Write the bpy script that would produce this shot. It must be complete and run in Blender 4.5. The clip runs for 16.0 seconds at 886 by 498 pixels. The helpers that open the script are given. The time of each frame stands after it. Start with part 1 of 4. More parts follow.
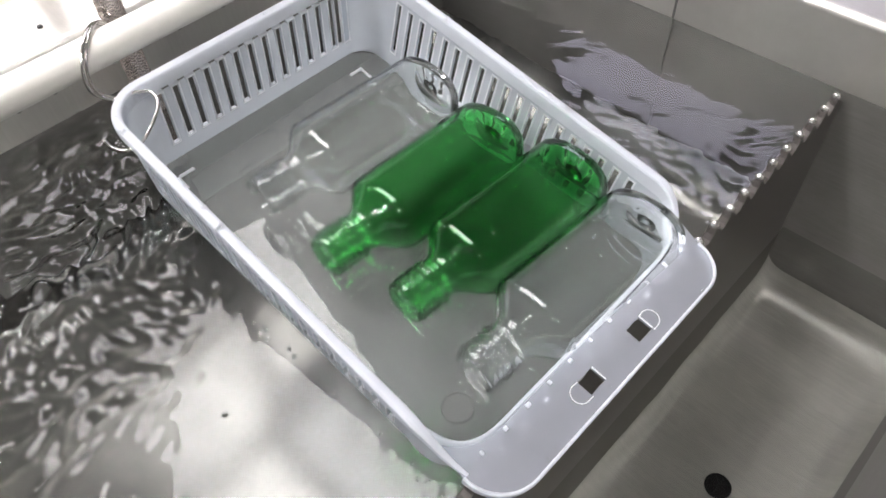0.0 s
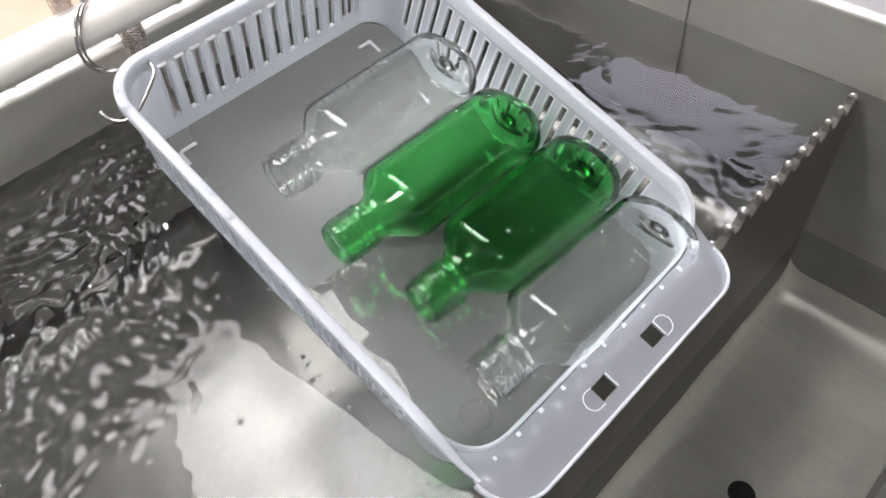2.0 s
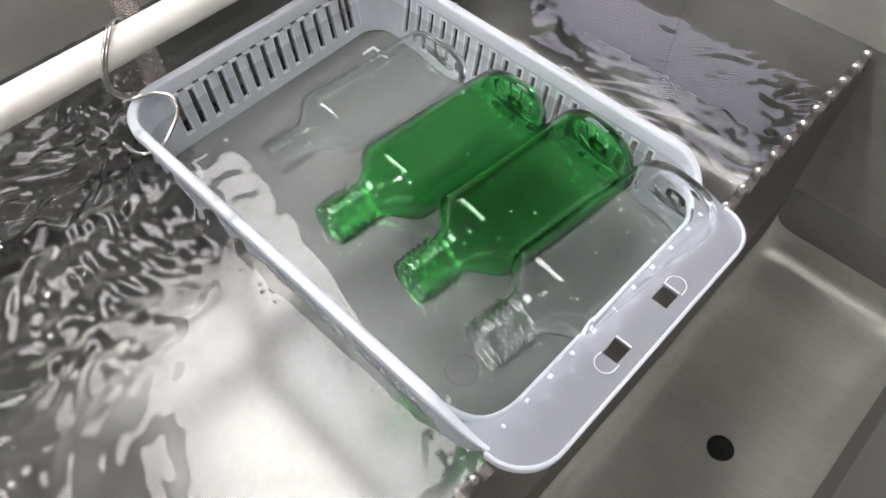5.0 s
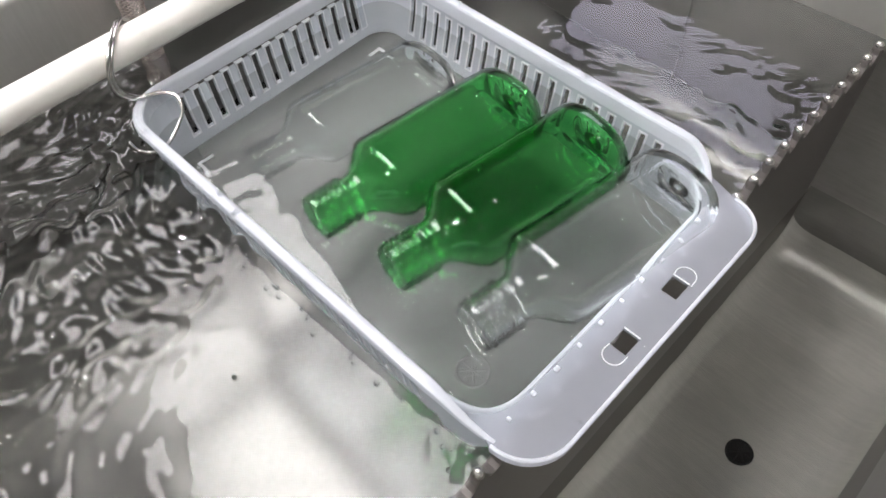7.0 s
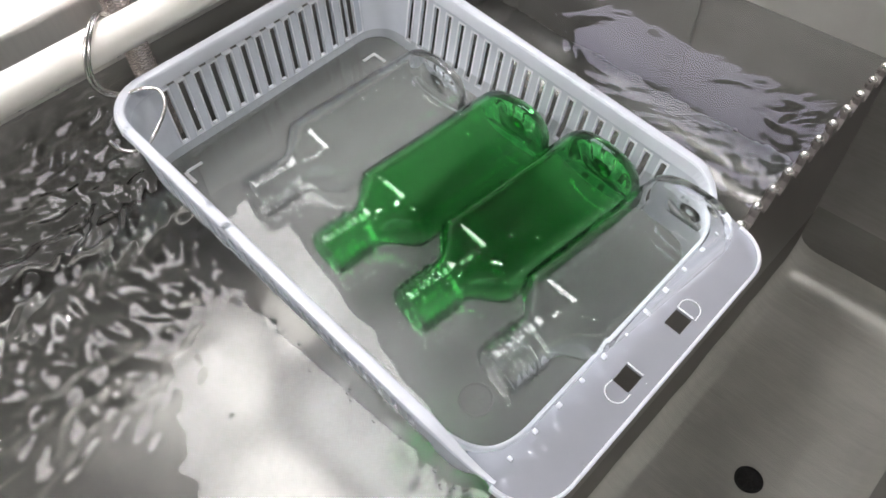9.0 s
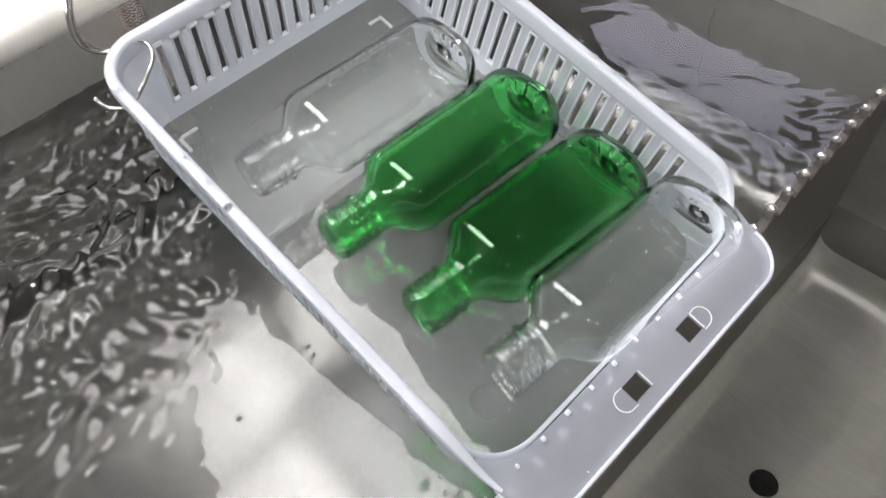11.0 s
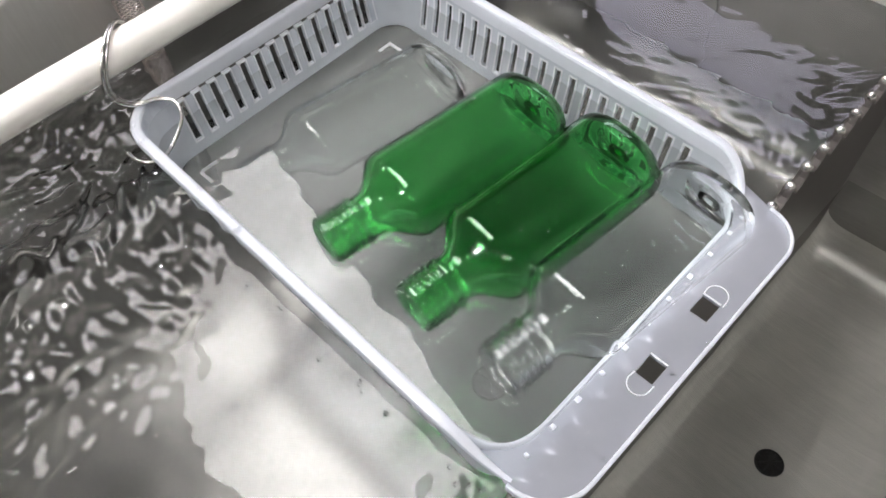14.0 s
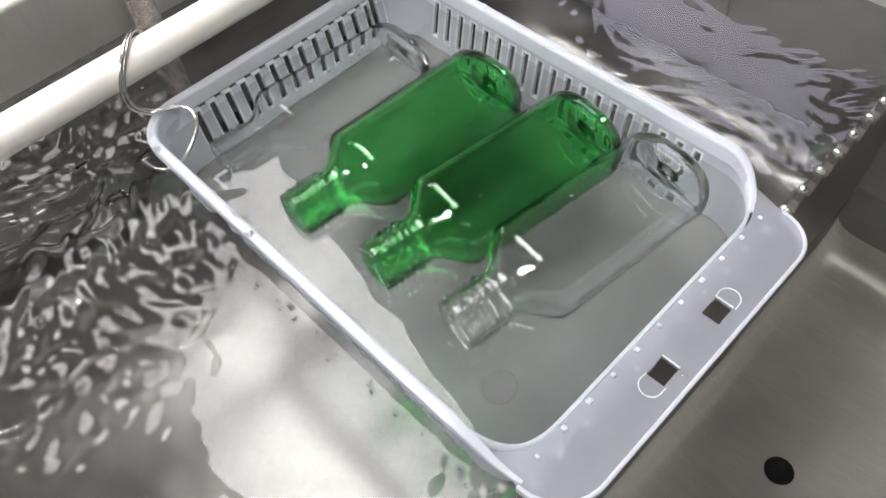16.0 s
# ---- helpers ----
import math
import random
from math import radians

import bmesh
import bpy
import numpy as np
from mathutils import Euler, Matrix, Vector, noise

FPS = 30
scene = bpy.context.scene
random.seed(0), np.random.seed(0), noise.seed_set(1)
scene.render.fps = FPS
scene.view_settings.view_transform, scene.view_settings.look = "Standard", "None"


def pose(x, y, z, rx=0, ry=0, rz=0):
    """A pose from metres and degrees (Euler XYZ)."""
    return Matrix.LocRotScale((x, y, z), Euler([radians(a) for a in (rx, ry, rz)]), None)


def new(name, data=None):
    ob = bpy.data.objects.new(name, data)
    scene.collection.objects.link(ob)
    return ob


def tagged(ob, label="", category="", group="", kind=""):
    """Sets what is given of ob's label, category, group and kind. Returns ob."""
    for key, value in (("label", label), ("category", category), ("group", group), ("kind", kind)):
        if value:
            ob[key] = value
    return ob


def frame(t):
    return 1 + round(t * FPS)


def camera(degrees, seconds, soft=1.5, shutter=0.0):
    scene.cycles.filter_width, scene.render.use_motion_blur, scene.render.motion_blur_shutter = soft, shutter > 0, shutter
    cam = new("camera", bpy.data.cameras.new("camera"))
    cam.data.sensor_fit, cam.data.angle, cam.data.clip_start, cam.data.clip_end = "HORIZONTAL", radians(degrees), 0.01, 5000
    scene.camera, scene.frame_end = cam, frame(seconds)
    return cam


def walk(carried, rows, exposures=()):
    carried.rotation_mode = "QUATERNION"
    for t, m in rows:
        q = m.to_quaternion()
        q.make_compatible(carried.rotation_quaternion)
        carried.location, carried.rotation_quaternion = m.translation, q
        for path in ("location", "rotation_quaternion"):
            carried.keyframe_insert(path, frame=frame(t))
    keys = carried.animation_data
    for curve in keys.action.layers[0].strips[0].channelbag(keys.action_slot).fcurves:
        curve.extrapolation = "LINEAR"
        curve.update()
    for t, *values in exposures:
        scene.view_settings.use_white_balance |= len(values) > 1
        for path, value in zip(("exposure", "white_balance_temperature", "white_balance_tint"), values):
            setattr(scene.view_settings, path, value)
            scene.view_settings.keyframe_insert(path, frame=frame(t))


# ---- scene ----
cam = camera(62.7, 16.0, soft=1.6)
PATH = [
    (0.0, pose(0.1056, -0.0991, 0.3891, 39.61, 2.39, 43.91)),
    (0.5, pose(0.1088, -0.0984, 0.3880, 39.85, 2.72, 43.95)),
    (1.0, pose(0.1099, -0.0966, 0.3883, 39.95, 3.42, 44.18)),
    (1.5, pose(0.1098, -0.0952, 0.3890, 39.96, 3.76, 44.33)),
    (2.0, pose(0.1167, -0.0950, 0.3886, 40.64, 4.64, 44.64)),
    (2.5, pose(0.1136, -0.0941, 0.3921, 40.50, 4.57, 44.86)),
    (3.0, pose(0.1090, -0.0935, 0.3882, 39.87, 4.41, 44.66)),
    (3.5, pose(0.1048, -0.0963, 0.3806, 39.13, 3.62, 43.93)),
    (4.0, pose(0.0807, -0.1000, 0.3779, 36.81, 0.94, 43.79)),
    (6.5, pose(0.0649, -0.0988, 0.3683, 34.60, -0.02, 43.51)),
    (7.0, pose(0.0817, -0.1010, 0.3625, 36.73, 1.79, 43.92)),
    (7.5, pose(0.0753, -0.1007, 0.3658, 36.29, 1.15, 44.05)),
    (8.0, pose(0.0790, -0.0988, 0.3646, 37.00, 1.69, 43.93)),
    (8.5, pose(0.0794, -0.0926, 0.3672, 37.55, 2.27, 43.74)),
    (9.0, pose(0.0776, -0.0866, 0.3657, 37.60, 2.72, 44.03)),
    (9.5, pose(0.0732, -0.0782, 0.3709, 36.44, 2.97, 44.58)),
    (12.0, pose(0.0818, -0.0762, 0.3612, 37.37, 4.57, 45.38)),
    (12.5, pose(0.0706, -0.0801, 0.3565, 36.48, 3.44, 45.48)),
    (13.0, pose(0.0625, -0.0785, 0.3556, 35.54, 3.15, 45.23)),
    (13.5, pose(0.0601, -0.0761, 0.3542, 34.91, 3.23, 44.94)),
    (14.0, pose(0.0595, -0.0723, 0.3564, 34.64, 3.34, 44.50)),
    (14.5, pose(0.0603, -0.0736, 0.3538, 34.96, 3.32, 44.66)),
    (15.0, pose(0.0617, -0.0745, 0.3540, 35.26, 3.57, 45.03)),
    (15.5, pose(0.0594, -0.0765, 0.3535, 35.37, 3.37, 45.11)),
    (16.0, pose(0.0591, -0.0777, 0.3529, 35.43, 3.34, 45.07)),
]
walk(cam, PATH)

# ---- world and light: a closed room lit by luminous ceiling panels ----
world = bpy.data.worlds.new("world")
scene.world = world
world.use_nodes = True
world.node_tree.nodes["Background"].inputs[0].default_value = (0.75, 0.8, 0.9, 1)
world.node_tree.nodes["Background"].inputs[1].default_value = 0.02
PANEL = 13.5
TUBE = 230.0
scene.view_settings.exposure = 0.0


# ---- materials ----
def mat(name):
    m = bpy.data.materials.new(name)
    m.use_nodes = True
    nt = m.node_tree
    return m, nt, nt.nodes["Principled BSDF"]


def node(nt, kind, **kw):
    n = nt.nodes.new(kind)
    for k, v in kw.items():
        n.inputs[k].default_value = v
    return n


def mapped(nt, scale, rot=(0, 0, 0)):
    tc = nt.nodes.new("ShaderNodeTexCoord")
    mp = nt.nodes.new("ShaderNodeMapping")
    mp.inputs["Scale"].default_value = scale
    mp.inputs["Rotation"].default_value = rot
    nt.links.new(tc.outputs["Object"], mp.inputs["Vector"])
    return mp.outputs["Vector"]


def noise_tex(nt, vec, scale, detail=4.0, rough=0.6):
    n = node(nt, "ShaderNodeTexNoise", Scale=scale, Detail=detail, Roughness=rough)
    nt.links.new(vec, n.inputs["Vector"])
    return n.outputs["Fac"]


def ramp(nt, fac, stops):
    r = nt.nodes.new("ShaderNodeValToRGB")
    e = r.color_ramp.elements
    while len(e) < len(stops):
        e.new(0.5)
    for el, (p, c) in zip(e, stops):
        el.position = p
        el.color = c if len(c) == 4 else (*c, 1)
    nt.links.new(fac, r.inputs["Fac"])
    return r.outputs["Color"]


def bump(nt, fac, strength, dist):
    b = node(nt, "ShaderNodeBump", Strength=strength, Distance=dist)
    nt.links.new(fac, b.inputs["Height"])
    return b.outputs["Normal"]


def steel(name, a, b, rough, grain=(40, 40, 600), metallic=0.85):
    m, nt, p = mat(name)
    v = mapped(nt, grain)
    g = noise_tex(nt, v, 1.0, 3)
    v2 = mapped(nt, (1, 1, 1))
    s = noise_tex(nt, v2, 9.0, 6)
    mixn = nt.nodes.new("ShaderNodeMath")
    mixn.operation = "MULTIPLY_ADD"
    nt.links.new(g, mixn.inputs[0])
    mixn.inputs[1].default_value = 0.35
    nt.links.new(s, mixn.inputs[2])
    nt.links.new(ramp(nt, mixn.outputs[0], [(0.45, a), (0.85, b)]), p.inputs["Base Color"])
    r = nt.nodes.new("ShaderNodeMapRange")
    nt.links.new(s, r.inputs["Value"])
    r.inputs["To Min"].default_value = rough - 0.08
    r.inputs["To Max"].default_value = rough + 0.1
    nt.links.new(r.outputs["Result"], p.inputs["Roughness"])
    nt.links.new(bump(nt, g, 0.08 if rough > 0.18 else 0.005, 0.0004), p.inputs["Normal"])
    p.inputs["Metallic"].default_value = metallic
    return m


# One tank steel: lit ledge and channel coloured paler, shaded walls and floor darker.
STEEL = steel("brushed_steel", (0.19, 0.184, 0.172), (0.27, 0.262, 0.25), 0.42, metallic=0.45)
# Wet weir steel, its colour darkened for the shade on the channel face.
STEEL_WEIR = steel("wet_shaded_weir_steel", (0.105, 0.095, 0.088), (0.165, 0.152, 0.142), 0.36, metallic=0.6)
STEEL_FLOOR = steel("wet_steel_floor_shaded", (0.16, 0.16, 0.153), (0.23, 0.23, 0.222), 0.175, (400, 30, 30), 0.84)
STEEL_CHANNEL = steel("channel_steel_lit", (0.52, 0.51, 0.475), (0.74, 0.73, 0.68), 0.33, (30, 400, 30), 0.45)
STEEL_HOSE = steel("hose_braid", (0.72, 0.62, 0.58), (0.95, 0.87, 0.83), 0.25, (300, 300, 300), 0.9)
STEEL_LEDGE = steel("ledge_steel_lit", (0.70, 0.68, 0.64), (0.82, 0.80, 0.76), 0.4, (30, 400, 30))
STEEL_BRIGHT = steel("polished_steel", (0.62, 0.60, 0.57), (0.8, 0.78, 0.75), 0.22, (90, 90, 90), 1.0)


def plain(name, col, rough, metallic=0.0, var=0.12, scale=30.0, bumpy=0.0):
    m, nt, p = mat(name)
    v = mapped(nt, (1, 1, 1))
    n = noise_tex(nt, v, scale, 5)
    lo = tuple(c * (1 - var) for c in col)
    hi = tuple(min(1, c * (1 + var)) for c in col)
    nt.links.new(ramp(nt, n, [(0.3, lo), (0.7, hi)]), p.inputs["Base Color"])
    p.inputs["Roughness"].default_value = rough
    p.inputs["Metallic"].default_value = metallic
    if bumpy:
        nt.links.new(bump(nt, n, 0.3, bumpy), p.inputs["Normal"])
    return m


WALL = plain("painted_wall", (0.22, 0.212, 0.205), 0.8, var=0.04, scale=3)
CEIL = plain("ceiling_tile", (0.16, 0.16, 0.155), 0.9, var=0.05, scale=60)
FLOORM = plain("room_floor", (0.3, 0.28, 0.25), 0.5, var=0.1, scale=4)
TAN = plain("tan_laminate", (0.48, 0.40, 0.30), 0.5, var=0.08, scale=12)
DARK = plain("dark_drain", (0.02, 0.02, 0.02), 0.5)
RODM = plain("white_pipe", (0.88, 0.85, 0.79), 0.32, var=0.04, scale=40)
SCREW = plain("screw_head", (0.12, 0.12, 0.12), 0.4, 0.8)
RUBBER = plain("black_rubber", (0.03, 0.03, 0.03), 0.5)


def frosted(name, clear, tint, rough, wet=0.04, wet_scale=300.0):
    """Milky polypropylene: part clear, part scattering on both sides, with a satin gloss."""
    m, nt, p = mat(name)
    out = nt.nodes["Material Output"]
    v = mapped(nt, (1, 1, 1))
    n = noise_tex(nt, v, 45.0, 5)
    col = ramp(nt, n, [(0.25, tuple(c * 0.93 for c in tint)), (0.75, tint)])
    p.inputs["Roughness"].default_value = rough
    nt.links.new(col, p.inputs["Base Color"])
    fine = noise_tex(nt, v, wet_scale, 3)
    nt.links.new(bump(nt, fine, wet, 0.0002 if wet < 0.1 else 0.0012), p.inputs["Normal"])
    tl = nt.nodes.new("ShaderNodeBsdfTranslucent")
    nt.links.new(col, tl.inputs["Color"])
    a = nt.nodes.new("ShaderNodeMixShader")
    a.inputs[0].default_value = 0.5
    nt.links.new(p.outputs[0], a.inputs[1])
    nt.links.new(tl.outputs[0], a.inputs[2])
    tr = nt.nodes.new("ShaderNodeBsdfTransparent")
    tr.inputs["Color"].default_value = (0.93, 0.95, 0.97, 1)
    b = nt.nodes.new("ShaderNodeMixShader")
    b.inputs[0].default_value = clear
    nt.links.new(a.outputs[0], b.inputs[1])
    nt.links.new(tr.outputs[0], b.inputs[2])
    nt.links.new(b.outputs[0], out.inputs["Surface"])
    return m


PP_WALL = frosted("milky_plastic_wall", 0.30, (0.88, 0.92, 0.97), 0.3)
PP_FLOOR = frosted("milky_plastic_floor", 0.77, (0.88, 0.90, 0.87), 0.35)
PP_RIM = frosted("milky_plastic_rim", 0.10, (0.91, 0.93, 0.97), 0.16, 0.5, 110.0)
PP_LIP = frosted("milky_plastic_lip", 0.66, (0.76, 0.77, 0.84), 0.25, 0.09, 160.0)
PP_EDGE = frosted("milky_plastic_edge", 0.0, (0.95, 0.96, 0.98), 0.25)


def glass(name, col, ior, rough=0.0, wave=0.0, gloss=0.5, dark=None):
    """Clear or coloured glass; wave: how uneven its skin is; dark: the colour of its thicker streaks."""
    m, nt, p = mat(name)
    p.inputs["Base Color"].default_value = (*col, 1)
    p.inputs["Transmission Weight"].default_value = 1
    p.inputs["IOR"].default_value = ior
    p.inputs["Roughness"].default_value = rough
    p.inputs["Specular IOR Level"].default_value = gloss
    if wave:
        n = noise_tex(nt, mapped(nt, (1, 0.45, 1)), 48.0, 2)
        nt.links.new(bump(nt, n, wave, 0.0012), p.inputs["Normal"])
    if dark:
        n2 = noise_tex(nt, mapped(nt, (1, 0.35, 1)), 42.0, 3)
        nt.links.new(ramp(nt, n2, [(0.32, dark), (0.62, col)]), p.inputs["Base Color"])
    return m


GLASS = glass("clear_glass", (0.97, 0.985, 0.98), 1.47, 0.0, 0.2, 0.4, (0.93, 0.95, 0.94))
GREEN = glass("green_glass", (0.44, 0.93, 0.50), 1.48, 0.0, 0.2, 0.32, (0.27, 0.79, 0.35))
WATER = glass("water", (0.45, 0.452, 0.435), 1.33, 0.0)

EMIT = {}
for key, col, k in (("warm", (1.0, 0.96, 0.98), 0.90), ("violet", (0.83, 0.79, 1.0), 0.38)):
    m, nt, p = mat("luminous_panel_" + key)
    p.inputs["Base Color"].default_value = (0.8, 0.8, 0.8, 1)
    p.inputs["Emission Color"].default_value = (*col, 1)
    p.inputs["Emission Strength"].default_value = PANEL * k
    EMIT[key] = m


# ---- mesh helpers ----
def finish(bm, name, material, parent=None, label="", smooth=False):
    me = bpy.data.meshes.new(name)
    bmesh.ops.recalc_face_normals(bm, faces=bm.faces)
    bm.to_mesh(me)
    bm.free()
    me.materials.append(material)
    if smooth:
        for f in me.polygons:
            f.use_smooth = True
    ob = new(name, me)
    if parent is not None:
        ob.parent = parent
    if label:
        ob["label"] = label
    return ob


def part(name, bm, material, parent, label="", smooth=False):
    return finish(bm, name, material, parent, label, smooth)


def box(bm, x0, x1, y0, y1, z0, z1, bevel=0.0):
    r = bmesh.ops.create_cube(bm, size=1.0, matrix=Matrix.LocRotScale(((x0 + x1) / 2, (y0 + y1) / 2, (z0 + z1) / 2), None, (x1 - x0, y1 - y0, z1 - z0)))
    if bevel:
        es = {e for v in r["verts"] for e in v.link_edges}
        bmesh.ops.bevel(bm, geom=list(es), offset=bevel, segments=3, affect="EDGES", profile=0.5)


def plate(bm, outer, holes, place, thick):
    """A flat plate with holes: outlines in two dimensions, laid in space by place(u, v, w), w from 0 to thick."""
    loops = [outer] + holes
    front = []
    edges = []
    for lp in loops:
        vs = [bm.verts.new(place(u, v, 0)) for u, v in lp]
        front.append(vs)
        edges += [bm.edges.new((vs[i], vs[(i + 1) % len(vs)])) for i in range(len(vs))]
    got = bmesh.ops.triangle_fill(bm, edges=edges, use_beauty=True, use_dissolve=False)
    faces = [g for g in got["geom"] if isinstance(g, bmesh.types.BMFace)]
    back = {}
    for vs, lp in zip(front, loops):
        for v, (a, b) in zip(vs, lp):
            back[v] = bm.verts.new(place(a, b, thick))
    for f in faces:
        bm.faces.new([back[v] for v in reversed(f.verts)])
    for vs in front:
        for i in range(len(vs)):
            a, b = vs[i], vs[(i + 1) % len(vs)]
            bm.faces.new((a, b, back[b], back[a]))


def rounded(x0, x1, y0, y1, radii, seg=8):
    """Outline of a rectangle with a radius for each corner: (x0,y0), (x1,y0), (x1,y1), (x0,y1)."""
    pts = []
    for (cx, cy, a0), r in zip(((x0, y0, 180), (x1, y0, 270), (x1, y1, 0), (x0, y1, 90)), radii):
        ox, oy = cx + (r if cx == x0 else -r), cy + (r if cy == y0 else -r)
        for i in range(seg + 1):
            a = radians(a0 + 90 * i / seg)
            pts.append((ox + r * math.cos(a), oy + r * math.sin(a)))
    return pts


def sweep(bm, path, profile, up=Vector((0, 0, 1)), closed=False, caps=True, scale=None):
    """Profile (side, up) swept along path; scale gives a factor for (side, up) at each point."""
    rings = []
    n = len(path)
    for i, p in enumerate(path):
        a, b = path[max(i - 1, 0)], path[min(i + 1, n - 1)]
        if closed:
            a, b = path[i - 1], path[(i + 1) % n]
        d = (Vector(b) - Vector(a)).normalized()
        side = d.cross(up)
        side = side.normalized() if side.length > 1e-5 else Vector((1, 0, 0))
        u = side.cross(d).normalized()
        ks, kh = scale(i) if scale else (1, 1)
        rings.append([bm.verts.new(Vector(p) + side * s * ks + u * h * kh) for s, h in profile])
    k = len(profile)
    for i in range(n if closed else n - 1):
        r0, r1 = rings[i], rings[(i + 1) % n]
        for j in range(k):
            bm.faces.new((r0[j], r0[(j + 1) % k], r1[(j + 1) % k], r1[j]))
    if caps and not closed:
        bm.faces.new(rings[0])
        bm.faces.new(list(reversed(rings[-1])))


def circle(r, n=10):
    return [(r * math.cos(2 * math.pi * i / n), r * math.sin(2 * math.pi * i / n)) for i in range(n)]


def lathe(bm, prof, seg=48, axis="Y", cap=False):
    """Turn a profile of (distance along the axis, radius)."""
    rings = []
    for h, r in prof:
        ring = []
        for i in range(seg):
            a = 2 * math.pi * i / seg
            c, s = r * math.cos(a), r * math.sin(a)
            ring.append(bm.verts.new((c, h, s) if axis == "Y" else (c, s, h)))
        rings.append(ring)
    for r0, r1 in zip(rings, rings[1:]):
        for i in range(seg):
            bm.faces.new((r0[i], r0[(i + 1) % seg], r1[(i + 1) % seg], r1[i]))
    if cap:
        bm.faces.new(rings[0])
        bm.faces.new(rings[-1])


def smooth_path(ctrl, per=8):
    """Catmull-Rom through control points."""
    c = [Vector(p) for p in ctrl]
    c = [2 * c[0] - c[1]] + c + [2 * c[-1] - c[-2]]
    out = []
    for i in range(1, len(c) - 2):
        for j in range(per):
            t = j / per
            p0, p1, p2, p3 = c[i - 1:i + 3]
            out.append(0.5 * (2 * p1 + (p2 - p0) * t + (2 * p0 - 5 * p1 + 4 * p2 - p3) * t * t + (3 * p1 - p0 - 3 * p2 + p3) * t ** 3))
    out.append(c[-2])
    return out


def structure(ob, label, category):
    return tagged(ob, label, category, kind="structure")


# ---- the tank: steel walls, ledges, floor, weir and overflow channel ----
XW, YF, XR, YN, ZT = -0.465, 0.462, 0.165, -0.55, 0.064
FLOOR_Z, CH_Z = -0.25, -0.29


def ledge_profile():
    """Section from the wall foot over the rolled edge to the flat ledge: (outwards, up)."""
    pts = [(0.0, 0.0)]
    r = 0.007
    for i in range(9):
        a = radians(180 - 90 * i / 8)
        pts.append((r + r * math.cos(a), ZT - r + r * math.sin(a)))
    pts += [(0.085, ZT + 0.001), (0.088, ZT - 0.002), (0.088, ZT - 0.03), (0.084, ZT - 0.03), (0.083, ZT - 0.005), (0.012, ZT - 0.006), (0.012, 0.0)]
    return pts


def ledge(name, p0, d, out, length, label):
    bm = bmesh.new()
    ends = []
    for s in (0, length):
        ends.append([bm.verts.new(Vector(p0) + Vector(d) * s + Vector(out) * o + Vector((0, 0, u))) for o, u in ledge_profile()])
    k = len(ends[0])
    for j in range(k):
        bm.faces.new((ends[0][j], ends[0][(j + 1) % k], ends[1][(j + 1) % k], ends[1][j]))
    for e in ends:
        bmesh.ops.triangle_fill(bm, edges=[bm.edges.get((e[j], e[(j + 1) % k])) for j in range(k)])
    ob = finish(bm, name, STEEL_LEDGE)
    return structure(ob, label, "ledge")


ledge("ledge_west", (XW, YN, 0), (0, 1, 0), (-1, 0, 0), YF - YN - 0.001, "pale steel tank ledge with a rolled bright edge")
ledge("ledge_north", (XW - 0.09, YF, 0), (1, 0, 0), (0, 1, 0), XR - XW + 0.18, "pale steel tank ledge with a rolled bright edge")
ledge("ledge_east", (XR, YN, 0), (0, 1, 0), (1, 0, 0), YF - YN - 0.001, "pale steel ledge beside the overflow channel")


def slab(name, x0, x1, y0, y1, z0, z1, material, label, category):
    bm = bmesh.new()
    box(bm, x0, x1, y0, y1, z0, z1)
    return structure(finish(bm, name, material), label, category)


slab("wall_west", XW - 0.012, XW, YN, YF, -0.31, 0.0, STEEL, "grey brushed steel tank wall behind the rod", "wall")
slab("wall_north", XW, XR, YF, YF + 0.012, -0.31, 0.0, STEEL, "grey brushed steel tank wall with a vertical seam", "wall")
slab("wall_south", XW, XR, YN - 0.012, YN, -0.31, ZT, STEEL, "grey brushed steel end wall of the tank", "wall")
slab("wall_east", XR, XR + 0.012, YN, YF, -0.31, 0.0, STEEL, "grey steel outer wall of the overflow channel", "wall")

# weld seam on the far wall
bm = bmesh.new()
sweep(bm, [Vector((-0.163, YF - 0.0005, -0.3 + 0.02 * i)) for i in range(19)], circle(0.0012, 6), up=Vector((0, 1, 0)))
structure(finish(bm, "trim_weld_seam", STEEL), "thin vertical weld seam on the steel wall", "seam")

# tank floor with filleted edges
bm = bmesh.new()
pts = []
nx, ny = 30, 30
for i in range(nx + 1):
    for j in range(ny + 1):
        x = XW + (-0.006 - XW) * i / nx
        y = YN + (YF - YN) * j / ny
        d = min(x - XW, -0.006 - x, y - YN, YF - y)
        r = 0.035
        z = FLOOR_Z + (r - math.sqrt(max(0, r * r - (r - d) ** 2)) if d < r else 0)
        pts.append(bm.verts.new((x, y, z)))
for i in range(nx):
    for j in range(ny):
        a = i * (ny + 1) + j
        bm.faces.new((pts[a], pts[a + 1], pts[a + ny + 2], pts[a + ny + 1]))
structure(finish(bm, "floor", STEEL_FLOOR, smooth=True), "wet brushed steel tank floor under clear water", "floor")

